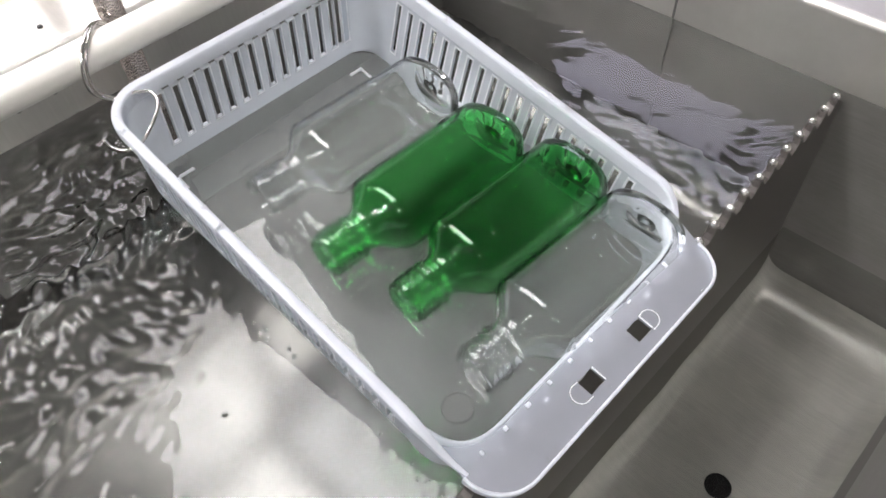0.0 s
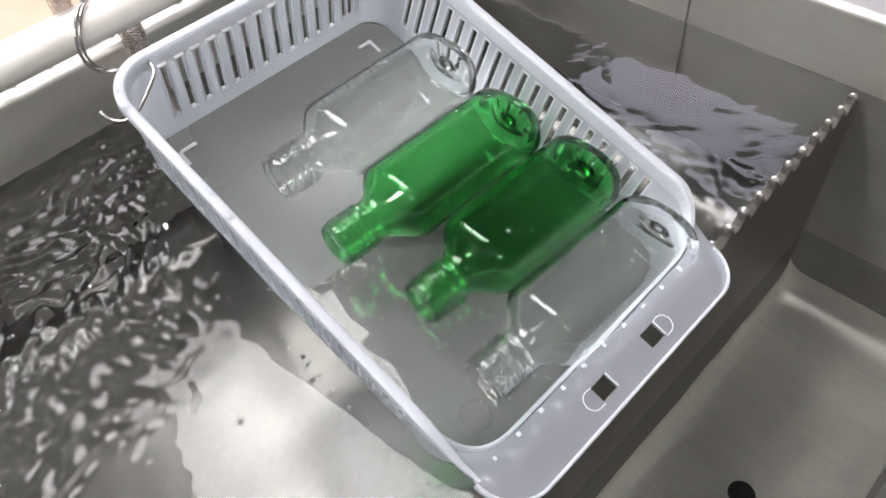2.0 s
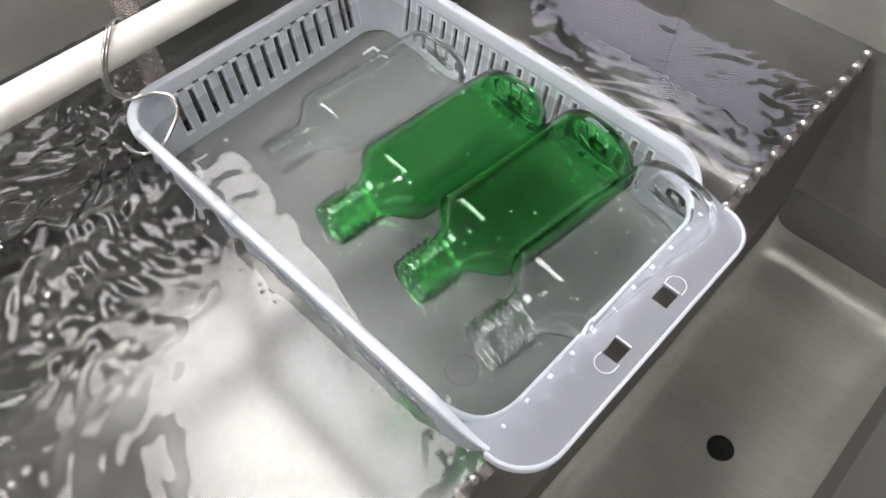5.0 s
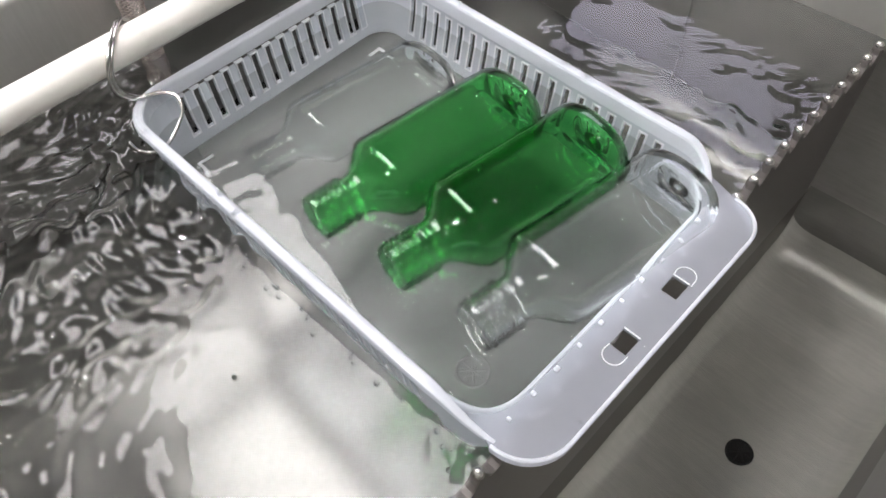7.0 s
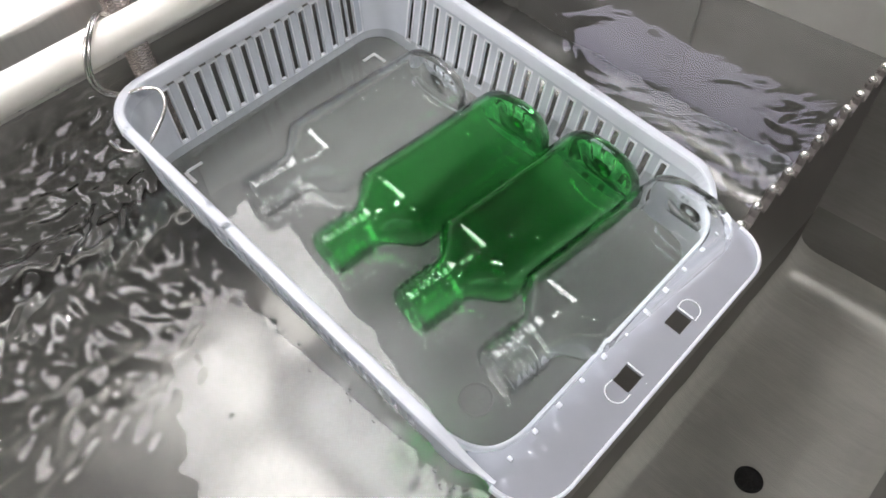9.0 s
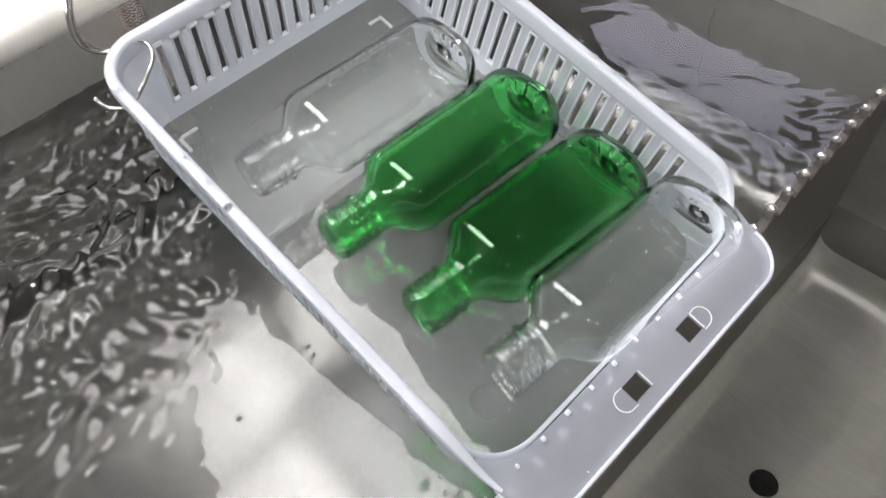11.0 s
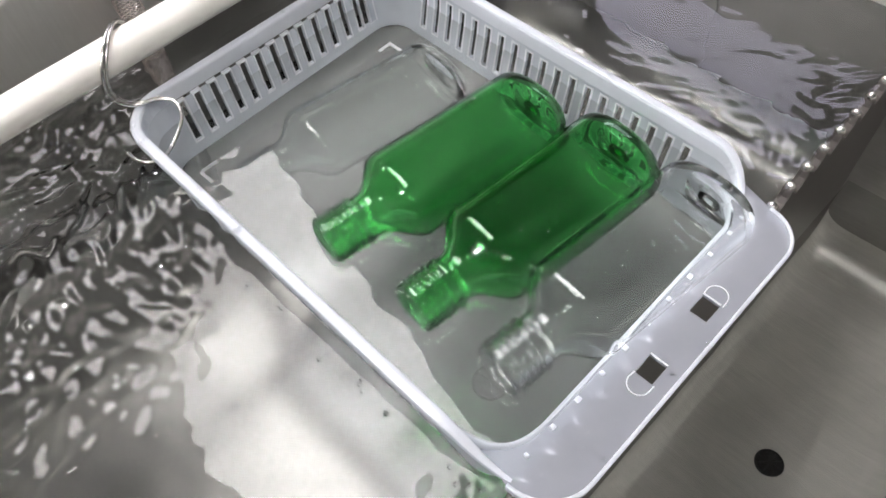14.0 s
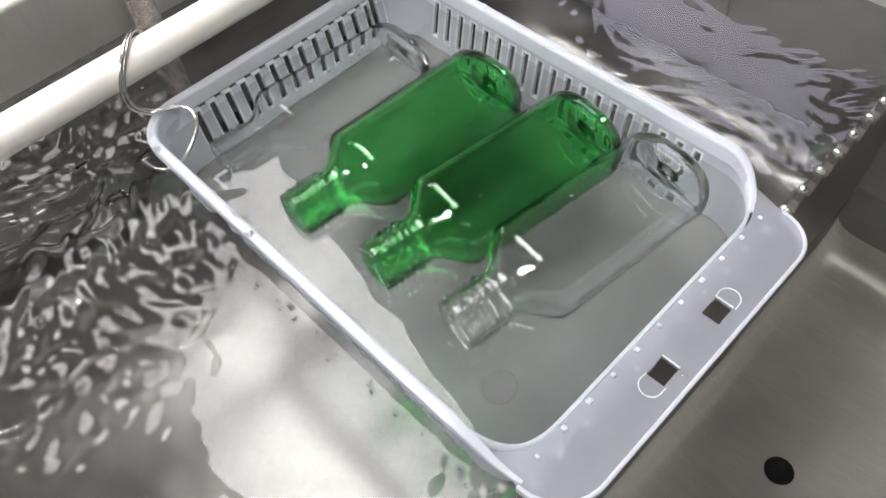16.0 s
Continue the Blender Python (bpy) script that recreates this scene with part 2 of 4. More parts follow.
# channel floor, its edges rising in fillets
bm = bmesh.new()
prof = [(YN, CH_Z), (0.0, CH_Z), (0.2, CH_Z), (0.424, CH_Z)]
for i in range(1, 11):
    a = radians(90 * i / 10)
    prof.append((0.424 + 0.038 * math.sin(a), CH_Z + 0.038 - 0.038 * math.cos(a)))
cross = []
for i in range(9):
    a = radians(90 * (1 - i / 8))
    cross.append((0.001 + 0.02 - 0.02 * math.sin(a), 0.02 - 0.02 * math.cos(a)))
cross.reverse()
cross = sorted(cross)
right = [(XR - 0.030 + 0.030 * math.sin(radians(90 * i / 8)), 0.030 - 0.030 * math.cos(radians(90 * i / 8))) for i in range(9)]
sect = cross + right
grid = [[bm.verts.new((x, y, z + h)) for x, h in sect] for y, z in prof]
for r0, r1 in zip(grid, grid[1:]):
    for j in range(len(sect) - 1):
        bm.faces.new((r0[j], r0[j + 1], r1[j + 1], r1[j]))
structure(finish(bm, "floor_channel", STEEL_CHANNEL, smooth=True), "wet steel floor of the overflow channel", "floor")


def drain(x, y, z, label, size=1.0):
    root = new("floor_drain")
    root.location = (x, y, z)
    root.scale = (size, size, 1)
    bm = bmesh.new()
    lathe(bm, [(0.0005, 0.0), (0.0008, 0.0115), (0.0012, 0.0125), (0.003, 0.013), (0.0035, 0.0137), (0.0025, 0.0147), (0.0, 0.0152)], 28, "Z")
    part("recess", bm, DARK, root, "dark open drain hole", True)
    bm = bmesh.new()
    for i in range(4):
        a = math.pi * i / 4
        d = Vector((math.cos(a), math.sin(a), 0)) * 0.0118
        sweep(bm, [-d + Vector((0, 0, 0.0022)), d + Vector((0, 0, 0.0022))], circle(0.0007, 6))
    part("strainer", bm, DARK, root)
    tagged(root, label, "drain", "drains")


drain(-0.105, 0.104, FLOOR_Z, "dark round drain in the tank floor under water")
drain(0.089, 0.232, CH_Z, "dark round drain in the overflow channel floor", 0.78)

# weir: a thick plate with a scalloped top
WEIR_P, WEIR_X0, WEIR_X1 = 0.0206, -0.0058, 0.0006
bm = bmesh.new()
prof = []
y = YN
k0 = 0.449
n = int((k0 - YN) / WEIR_P) + 1
for i in range(-n, 1):
    c = k0 + i * WEIR_P
    for u, h in ((-0.5, -0.0085), (-0.34, -0.0078), (-0.22, -0.004), (-0.17, 0.0), (-0.1, 0.0028), (0.0, 0.0036), (0.1, 0.0028), (0.17, 0.0), (0.22, -0.004), (0.34, -0.0078)):
        prof.append((c + u * WEIR_P, h))
prof = [p for p in prof if YN < p[0] < YF]
outline = [(YN, CH_Z + 0.004), (YN, -0.0085)] + prof + [(YF, -0.0085), (YF, CH_Z + 0.004)]
rows = [[bm.verts.new((x, a, h)) for a, h in outline] for x in (WEIR_X0, WEIR_X1)]
k = len(outline)
for j in range(k):
    bm.faces.new((rows[0][j], rows[0][(j + 1) % k], rows[1][(j + 1) % k], rows[1][j]))
for rr in rows:
    bmesh.ops.triangle_fill(bm, edges=[bm.edges.get((rr[j], rr[(j + 1) % k])) for j in range(k)])
bmesh.ops.bevel(bm, geom=[e for e in bm.edges if len(e.link_faces) == 2 and e.calc_face_angle(0) > 1.2 and e.verts[0].co.z > -0.009 and e.verts[1].co.z > -0.009], offset=0.0007, segments=2, affect="EDGES")
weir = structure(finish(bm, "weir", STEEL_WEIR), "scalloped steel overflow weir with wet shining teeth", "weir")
# rounded caps on the weir's teeth
bm = bmesh.new()
bmesh.ops.create_uvsphere(bm, u_segments=12, v_segments=8, radius=1, matrix=Matrix.Diagonal((0.0038, 0.0031, 0.0036, 1)))
cap = part("tooth_cap", bm, STEEL_BRIGHT, weir, "rounded shining tooth tip", True)
cap.location = (-0.0026, k0, 0.0016)
for i in range(-n + 2, 0):
    c2 = new("tooth_cap", cap.data)
    c2.parent = weir
    c2.location = (-0.0026, k0 + i * WEIR_P, 0.0016)


# ---- the water ----
def waves(X, Y, rng, count, lam0, lam1, slope):
    """A sum of sines with wavelengths from lam0 to lam1, warped so that no crest runs straight; slope is the root mean square."""
    wx = 0.010 * np.sin(X * 31 + 1.3 * np.sin(Y * 23)) + 0.006 * np.sin(Y * 57 + 1.0)
    wy = 0.010 * np.sin(Y * 27 + 1.7 * np.sin(X * 19)) + 0.006 * np.sin(X * 49 + 2.0)
    H = np.zeros_like(X)
    for i in range(count):
        lam = lam0 * (lam1 / lam0) ** rng.uniform(0, 1)
        a = rng.uniform(0, 2 * math.pi)
        k = 2 * math.pi / lam
        H += slope / k * math.sqrt(2 / count) * np.sin(k * ((X + wx) * math.cos(a) + (Y + wy) * math.sin(a)) + rng.uniform(0, 7))
    return H


def water_sheet(name, x0, x1, y0, y1, z, step, height, seed, label):
    rng = np.random.RandomState(seed)
    gx = np.arange(x0, x1 + step / 2, step)
    gy = np.arange(y0, y1 + step / 2, step)
    X, Y = np.meshgrid(gx, gy, indexing="ij")
    H = height(X, Y, rng)
    n0, n1 = X.shape
    verts = np.stack([X.ravel(), Y.ravel(), H.ravel() + z], 1)
    idx = np.arange(n0 * n1).reshape(n0, n1)
    faces = np.stack([idx[:-1, :-1].ravel(), idx[1:, :-1].ravel(), idx[1:, 1:].ravel(), idx[:-1, 1:].ravel()], 1)
    me = bpy.data.meshes.new(name)
    me.from_pydata(verts.tolist(), [], faces.tolist())
    me.materials.append(WATER)
    me.shade_smooth()
    ob = new(name, me)
    ob.visible_shadow = False
    return structure(ob, label, "water")


def sig(v):
    return 1 / (1 + np.exp(-v))


def chop(X, Y, rng):
    """Rough near the western corner, slick beside and inside the basket, gently ruffled towards the far wall and the weir."""
    rough = sig((-X - 0.235 - 0.38 * Y) / 0.022) * sig((0.035 - Y) / 0.02)
    near = sig((-X - 0.18 - 0.25 * Y) / 0.02) * sig((0.0 - Y) / 0.02) * (0.5 + 0.5 * np.sin(X * 60 + 2.0 * np.sin(Y * 45)))
    inside = sig((Y - 0.0) / 0.008) * sig((0.252 - Y) / 0.008) * sig((X + 0.345) / 0.008)
    far = sig((Y - 0.26) / 0.01) * (0.35 + 0.65 * sig((X + 0.10) / 0.04)) * sig((0.45 - Y) / 0.02)
    patchy = 0.65 + 0.35 * np.sin(X * 41 + 2.2 * np.sin(Y * 33 + 1)) * np.sin(Y * 37 + 1.5 * np.sin(X * 29))
    H = waves(X, Y, rng, 70, 0.0105, 0.027, 0.27) * (rough * (0.75 + 0.4 * patchy) + 0.10 * near) * (1 - 0.93 * inside)
    H += waves(X, Y, rng, 40, 0.024, 0.060, 0.010) * (1 - 0.75 * inside)
    H += waves(X, Y, rng, 60, 0.009, 0.030, 0.06) * far * patchy
    H += waves(X, Y, rng, 40, 0.010, 0.030, 0.07) * np.exp(-(((X + 0.03) / 0.05) ** 2 + ((Y + 0.012) / 0.018) ** 2)) * (1 - inside)
    return H


water = water_sheet("water", XW - 0.006, -0.003, YN + 0.02, YF + 0.012, 0.0, 0.0014, chop, 5, "clear rippled water filling the steel tank")
water_sheet("water_channel", 0.002, XR + 0.004, YN + 0.002, YF + 0.004, -0.165, 0.006, lambda X, Y, rng: waves(X, Y, rng, 40, 0.03, 0.09, 0.012), 8, "shallow clear water in the overflow channel")


# foam bubbles along the basket and the weir
rng = random.Random(21)
bm = bmesh.new()
for i in range(46):
    if i < 30:
        x, y = rng.uniform(-0.2, -0.02), -0.001 - abs(rng.gauss(0, 0.004))
    elif i < 38:
        x, y = -0.009 - rng.random() * 0.006, rng.uniform(-0.06, 0.02)
    else:
        x, y = rng.uniform(-0.33, -0.1), rng.uniform(-0.16, -0.03)
    r = rng.uniform(0.0007, 0.002)
    bmesh.ops.create_uvsphere(bm, u_segments=8, v_segments=6, radius=1, matrix=Matrix.LocRotScale((x, y, 0.0004), None, (r, r, r * 0.8)))
bub = finish(bm, "foam_bubbles", GLASS, smooth=True)
bub.visible_shadow = False
tagged(bub, "tiny clear bubbles floating on the water", "bubbles", kind="stuff")


# ---- the room ----
RZ = 1.8
slab("room_floor", -3.2, 3.2, -3.2, 4.4, -0.92, -0.9, FLOORM, "plain dark room floor", "floor")
slab("ceiling", -3.2, 3.2, -3.2, 4.4, RZ + 0.01, RZ + 0.05, CEIL, "pale tiled ceiling with luminous panels", "ceiling")
for nm, a in (("room_wall_west", (-3.2, -3.15, -3.2, 4.4)), ("room_wall_east", (3.15, 3.2, -3.2, 4.4)), ("room_wall_south", (-3.15, 3.15, -3.2, -3.15)), ("room_wall_north", (-3.15, 3.15, 4.35, 4.4))):
    slab(nm, *a, -0.9, RZ + 0.01, WALL, "plain painted room wall", "wall")
slab("counter_west", -1.3, XW - 0.095, -1.2, 1.5, 0.0, 0.03, TAN, "tan laminate counter beside the tank", "counter")
slab("tank_plinth", XW - 0.08, XR + 0.08, YN - 0.02, YF + 0.08, -0.9, -0.312, STEEL, "steel base below the tank", "base")


def ceiling_light(cx, cy, lx, ly, turn, key, label):
    root = new("ceiling_light")
    root.location = (cx, cy, RZ)
    root.rotation_euler = (0, 0, radians(turn))
    bm = bmesh.new()
    box(bm, -lx / 2, lx / 2, -ly / 2, ly / 2, -0.004, 0.006)
    part("diffuser", bm, EMIT[key], root, "glowing white diffuser")
    bm = bmesh.new()
    w = 0.03
    for a in ((-lx / 2 - w, lx / 2 + w, -ly / 2 - w, -ly / 2), (-lx / 2 - w, lx / 2 + w, ly / 2, ly / 2 + w), (-lx / 2 - w, -lx / 2, -ly / 2, ly / 2), (lx / 2, lx / 2 + w, -ly / 2, ly / 2)):
        box(bm, *a, -0.012, 0.008)
    part("frame", bm, SCREW, root, "dark metal frame")
    tagged(root, label, "ceiling light", "ceiling panels")


ceiling_light(-1.22, 0.265, 1.60, 0.72, -11.5, "warm", "large square luminous ceiling panel")
ceiling_light(-0.95, 2.45, 1.25, 0.60, -11.5, "violet", "cool violet-white luminous ceiling panel")
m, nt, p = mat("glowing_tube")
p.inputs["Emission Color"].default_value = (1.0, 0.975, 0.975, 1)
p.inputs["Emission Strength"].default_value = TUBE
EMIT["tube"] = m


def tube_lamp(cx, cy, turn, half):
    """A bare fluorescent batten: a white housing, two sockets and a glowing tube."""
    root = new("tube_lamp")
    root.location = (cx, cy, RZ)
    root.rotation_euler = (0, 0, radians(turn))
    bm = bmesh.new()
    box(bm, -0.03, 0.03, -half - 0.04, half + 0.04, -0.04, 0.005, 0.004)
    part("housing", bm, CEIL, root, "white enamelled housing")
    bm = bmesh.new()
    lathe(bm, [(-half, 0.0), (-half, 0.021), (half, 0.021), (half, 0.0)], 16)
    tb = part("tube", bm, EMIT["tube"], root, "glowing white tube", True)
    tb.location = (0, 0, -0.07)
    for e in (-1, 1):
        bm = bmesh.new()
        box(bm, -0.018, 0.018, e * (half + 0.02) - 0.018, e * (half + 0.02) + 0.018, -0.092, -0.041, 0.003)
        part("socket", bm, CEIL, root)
    tagged(root, "bare fluorescent tube lamp on the ceiling, unseen", "tube lamp", "tube lamps")


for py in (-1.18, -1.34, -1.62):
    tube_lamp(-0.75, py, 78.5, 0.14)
for py in (-0.45, 0.5):
    tube_lamp(-2.5, py, -11.5, 0.13)
# two unseen fill lamps, added to brighten the channel and the basket walls
tube_lamp(0.9, -0.2, -11.5, 0.25)
tube_lamp(0.35, -0.9, -11.5, 0.14)


# ---- the basket ----
basket = new("storage_basket")
BX0, BX1 = -0.345, -0.012      # back and front wall
BY0, BY1 = 0.008, 0.250        # side walls at the rim
ZR, ZL, ZF = 0.019, 0.007, -0.058
TH = 0.002
DR = 0.008                     # draft: how far the walls lean in at the floor
RC = 0.03                      # corner radius


def lean(z):
    return DR * (ZR - z) / (ZR - ZF)


def splay(z):
    """The front wall leans out a little under its lip."""
    return 0.0045 * (ZL - z) / (ZL - ZF)


def slots(u0, u1, pitch, w, z0, z1):
    out = []
    n = int((u1 - u0) / pitch)
    for i in range(n + 1):
        c = u0 + i * pitch
        out.append([(c - w / 2, z0), (c + w / 2, z0), (c + w / 2, z1), (c - w / 2, z1)])
    return out


SZ0, SZ1 = -0.043, 0.0045
walls = {
    "back": (BY0 + RC, BY1 - RC, lambda u, v, w: (BX0 + lean(v) + w, u, v), ZR),
    "right": (BX0 + RC, -0.05, lambda u, v, w: (u, BY1 - lean(v) - w, v), ZR),
    "left": (BX0 + RC, -0.05, lambda u, v, w: (u, BY0 + lean(v) + w, v), ZR),
}
for nm, (u0, u1, place, top) in walls.items():
    bm = bmesh.new()
    if nm == "back":
        hs = slots(0.049, 0.222, 0.0132, 0.0048, SZ0, SZ1)
    else:
        hs = slots(-0.301, -0.0640, 0.0131, 0.0048, SZ0, SZ1)
    plate(bm, [(u0, ZF), (u1, ZF), (u1, top), (u0, top)], hs, place, TH)
    side = part("side_wall", bm, PP_WALL, basket, "milky translucent slotted wall")
    # slot edges: whiter than the wall, the light they catch put into colour
    bm = bmesh.new()
    for h in hs:
        (a, z0), (b, _), (_, z1), _ = h
        e = 0.0013
        for r in ((a - e, b + e, z0 - e, z0), (a - e, b + e, z1, z1 + e), (a - e, a, z0, z1), (b, b + e, z0, z1)):
            cs = [place(r[0], r[2], -0.0005), place(r[1], r[2], -0.0005), place(r[1], r[3], -0.0005), place(r[0], r[3], -0.0005)]
            cb = [place(r[0], r[2], TH + 0.0005), place(r[1], r[2], TH + 0.0005), place(r[1], r[3], TH + 0.0005), place(r[0], r[3], TH + 0.0005)]
            va = [bm.verts.new(p) for p in cs]
            vb = [bm.verts.new(p) for p in cb]
            bm.faces.new(va)
            bm.faces.new(vb)
            for i in range(4):
                bm.faces.new((va[i], va[(i + 1) % 4], vb[(i + 1) % 4], vb[i]))
    part("slot_edging", bm, PP_EDGE, side, "raised slot edges, whitened for the light they catch")


def corner(cx, cy, a0, top0, top1, r=RC):
    """A rounded corner wall, leaning like its neighbours."""
    bm = bmesh.new()
    n, m = 10, 6
    shells = []
    for thick in (0, TH):
        rows = []
        for i in range(n + 1):
            a = radians(a0 + 90 * i / n)
            top = top0 + (top1 - top0) * (0.5 - 0.5 * math.cos(math.pi * i / n))
            rows.append([bm.verts.new((cx + (r - thick - lean(z)) * math.cos(a), cy + (r - thick - lean(z)) * math.sin(a), z)) for z in [ZF + (top - ZF) * j / m for j in range(m + 1)]])
        shells.append(rows)
    for rows in shells:
        for i in range(n):
            for j in range(m):
                bm.faces.new((rows[i][j], rows[i + 1][j], rows[i + 1][j + 1], rows[i][j + 1]))
    a, b = shells
    for i in range(n):
        bm.faces.new((a[i][m], a[i + 1][m], b[i + 1][m], b[i][m]))
    part("corner_wall", bm, PP_WALL, basket, "", True)


corner(BX0 + RC, BY1 - RC, 90, ZR, ZR)
corner(BX0 + RC, BY0 + RC, 180, ZR, ZR)

# the two front corners, where the rim swings down and in to the low front
FC = -0.05
YL0, YL1 = 0.016, 0.236        # inner width at the front lip


def front_curve(side, n=16):
    """Plan of the wall from the side's end round to the front wall, with the rim's height."""
    ys = BY1 if side > 0 else BY0
    yl = YL1 if side > 0 else YL0
    out = []
    for i in range(n + 1):
        t = i / n
        p0, p1, p2, p3 = (FC, ys), (FC + 0.022, ys), (BX1, yl - side * 0.004), (BX1, yl - side * 0.030)
        q = [(1 - t) ** 3 * a + 3 * t * (1 - t) ** 2 * b + 3 * t * t * (1 - t) * c + t ** 3 * d for a, b, c, d in zip(p0, p1, p2, p3)]
        s = min(1, max(0, t / 0.72))
        z = ZR + (ZL - ZR) * (0.5 - 0.5 * math.cos(math.pi * s))
        out.append((q[0], q[1], z))
    return out


for side in (1, -1):
    bm = bmesh.new()
    cv = front_curve(side)
    mid = Vector((-0.17, 0.127, 0))
    shells = []
    for thick in (0, TH):
        rows = []
        for i, (x, y, top) in enumerate(cv):
            a, b = cv[max(i - 1, 0)], cv[min(i + 1, len(cv) - 1)]
            nrm = Vector((b[1] - a[1], -(b[0] - a[0]), 0)).normalized() * side
            nrm = -nrm if nrm.dot(mid - Vector((x, y, 0))) < 0 else nrm
            rows.append([bm.verts.new(Vector((x, y, z)) + nrm * (thick + lean(z) * (1 - i / (len(cv) - 1)) - splay(z) * i / (len(cv) - 1))) for z in [ZF + (top - ZF) * j / 6 for j in range(7)]])
        shells.append(rows)
        for r0, r1 in zip(rows, rows[1:]):
            for j in range(6):
                bm.faces.new((r0[j], r1[j], r1[j + 1], r0[j + 1]))
    a, b = shells
    for i in range(len(cv) - 1):
        bm.faces.new((a[i][6], a[i + 1][6], b[i + 1][6], b[i][6]))
    part("corner_wall", bm, PP_WALL, basket, "", True)

bm = bmesh.new()
plate(bm, [(YL0 + 0.030, ZF), (YL1 - 0.030, ZF), (YL1 - 0.030, ZL), (YL0 + 0.030, ZL)], [], lambda u, v, w: (BX1 + splay(v) - w, u, v), TH)
part("front_wall", bm, PP_WALL, basket, "plain low front wall")

bm = bmesh.new()
plate(bm, rounded(BX0 + DR, BX1 + 0.003, BY0 + DR, BY1 - DR, (RC, 0.035, 0.035, RC)), [], lambda u, v, w: (u, v, ZF - 0.0005 - w), TH)
floor_ob = part("bottom", bm, PP_FLOOR, basket, "clear milky bottom")
for cx, cy, sx, sy in ((BX0 + 0.030, BY1 - 0.033, 1, -1), (BX0 + 0.026, BY0 + 0.026, 1, 1)):
    bm = bmesh.new()
    box(bm, min(cx, cx + sx * 0.013), max(cx, cx + sx * 0.013), cy - 0.0012, cy + 0.0012, ZF - 0.0004, ZF + 0.0008)
    box(bm, cx - 0.0012, cx + 0.0012, min(cy, cy + sy * 0.013) + 0.0013, max(cy, cy + sy * 0.013) + 0.0013, ZF - 0.0004, ZF + 0.0008)
    part("corner_mark", bm, PP_EDGE, floor_ob, "small raised white corner marks")

# rim: a rounded cap along the three high sides, swinging down to the lip
path = [Vector((x, y, z)) for x, y, z in reversed(front_curve(1)[:13])]
path += [Vector((FC - 0.02 - (FC - 0.02 - BX0 - RC) * i / 12, BY1, ZR)) for i in range(13)]
path += [Vector((BX0 + RC + RC * math.cos(radians(90 + 90 * i / 10)), BY1 - RC + RC * math.sin(radians(90 + 90 * i / 10)), ZR)) for i in range(1, 11)]
path += [Vector((BX0, BY1 - RC - (BY1 - BY0 - 2 * RC) * i / 10, ZR)) for i in range(1, 11)]
path += [Vector((BX0 + RC + RC * math.cos(radians(180 + 90 * i / 10)), BY0 + RC + RC * math.sin(radians(180 + 90 * i / 10)), ZR)) for i in range(1, 11)]
path += [Vector((BX0 + RC + (FC - 0.02 - BX0 - RC) * i / 12, BY0, ZR)) for i in range(1, 13)]
path += [Vector((FC + 0.004 * i, BY0 + 0.00003 * i * i, ZR + (ZL + 0.0005 - ZR) * (0.5 - 0.5 * math.cos(math.pi * i / 11)))) for i in range(12)]
bm = bmesh.new()
capp = [(-0.0034, -0.005), (-0.0034, -0.0005), (-0.003, 0.0009), (-0.0015, 0.0016), (0.001, 0.0016), (0.0028, 0.0012), (0.0036, 0.0), (0.0046, -0.0095), (0.0038, -0.0095), (0.0027, -0.0012), (-0.0024, -0.0008), (-0.0026, -0.005)]
NP = len(path)


def taper(i):
    """The rim thins out at both ends, where it runs into the lip."""
    k = min(1, min(i, NP - 1 - i) / 11)
    return 0.35 + 0.65 * k, 0.40 + 0.60 * k


sweep(bm, path, [(-s, h) for s, h in capp], scale=taper)
part("rim", bm, PP_RIM, basket, "thick whitish rolled rim")

# lip: the flat front flange with two square openings
LX0, LX1, LY0, LY1 = BX1 - 0.022, 0.0225, 0.0085, 0.2355
bm = bmesh.new()
holes = []
for c in (0.104, 0.153):
    holes.append([(0.0025, c - 0.0068), (0.0132, c - 0.0068), (0.0132, c + 0.0068), (0.0025, c + 0.0068)])
# outline: the inner edge follows the corner walls
inner_edge = [(x + 0.001, y) for x, y, z in front_curve(-1)[6:]] + [(x + 0.001, y) for x, y, z in reversed(front_curve(1)[6:])]
outer_edge = [p for p in rounded(LX0, LX1, LY0, LY1, (0.004, 0.029, 0.024, 0.004)) if p[0] > -0.02]
lip_outline = inner_edge + outer_edge[::-1]
plate(bm, lip_outline, holes, lambda u, v, w: (u, v, ZL + 0.001 - w), 0.002)
lip = part("lip", bm, PP_LIP, basket, "flat milky translucent front flange with two square openings")
bm = bmesh.new()
edge = [Vector((u, v, ZL + 0.0005)) for u, v in rounded(-0.012, LX1, LY0, LY1, (0.001, 0.029, 0.024, 0.001), 10)]
edge = edge[11:-11]
sweep(bm, edge, [(-0.0014, -0.006), (0.0006, -0.006), (0.001, 0.001), (0.0, 0.0018), (-0.0012, 0.001)])
part("lip_edge", bm, PP_RIM, lip, "turned-down whitish outer edge")
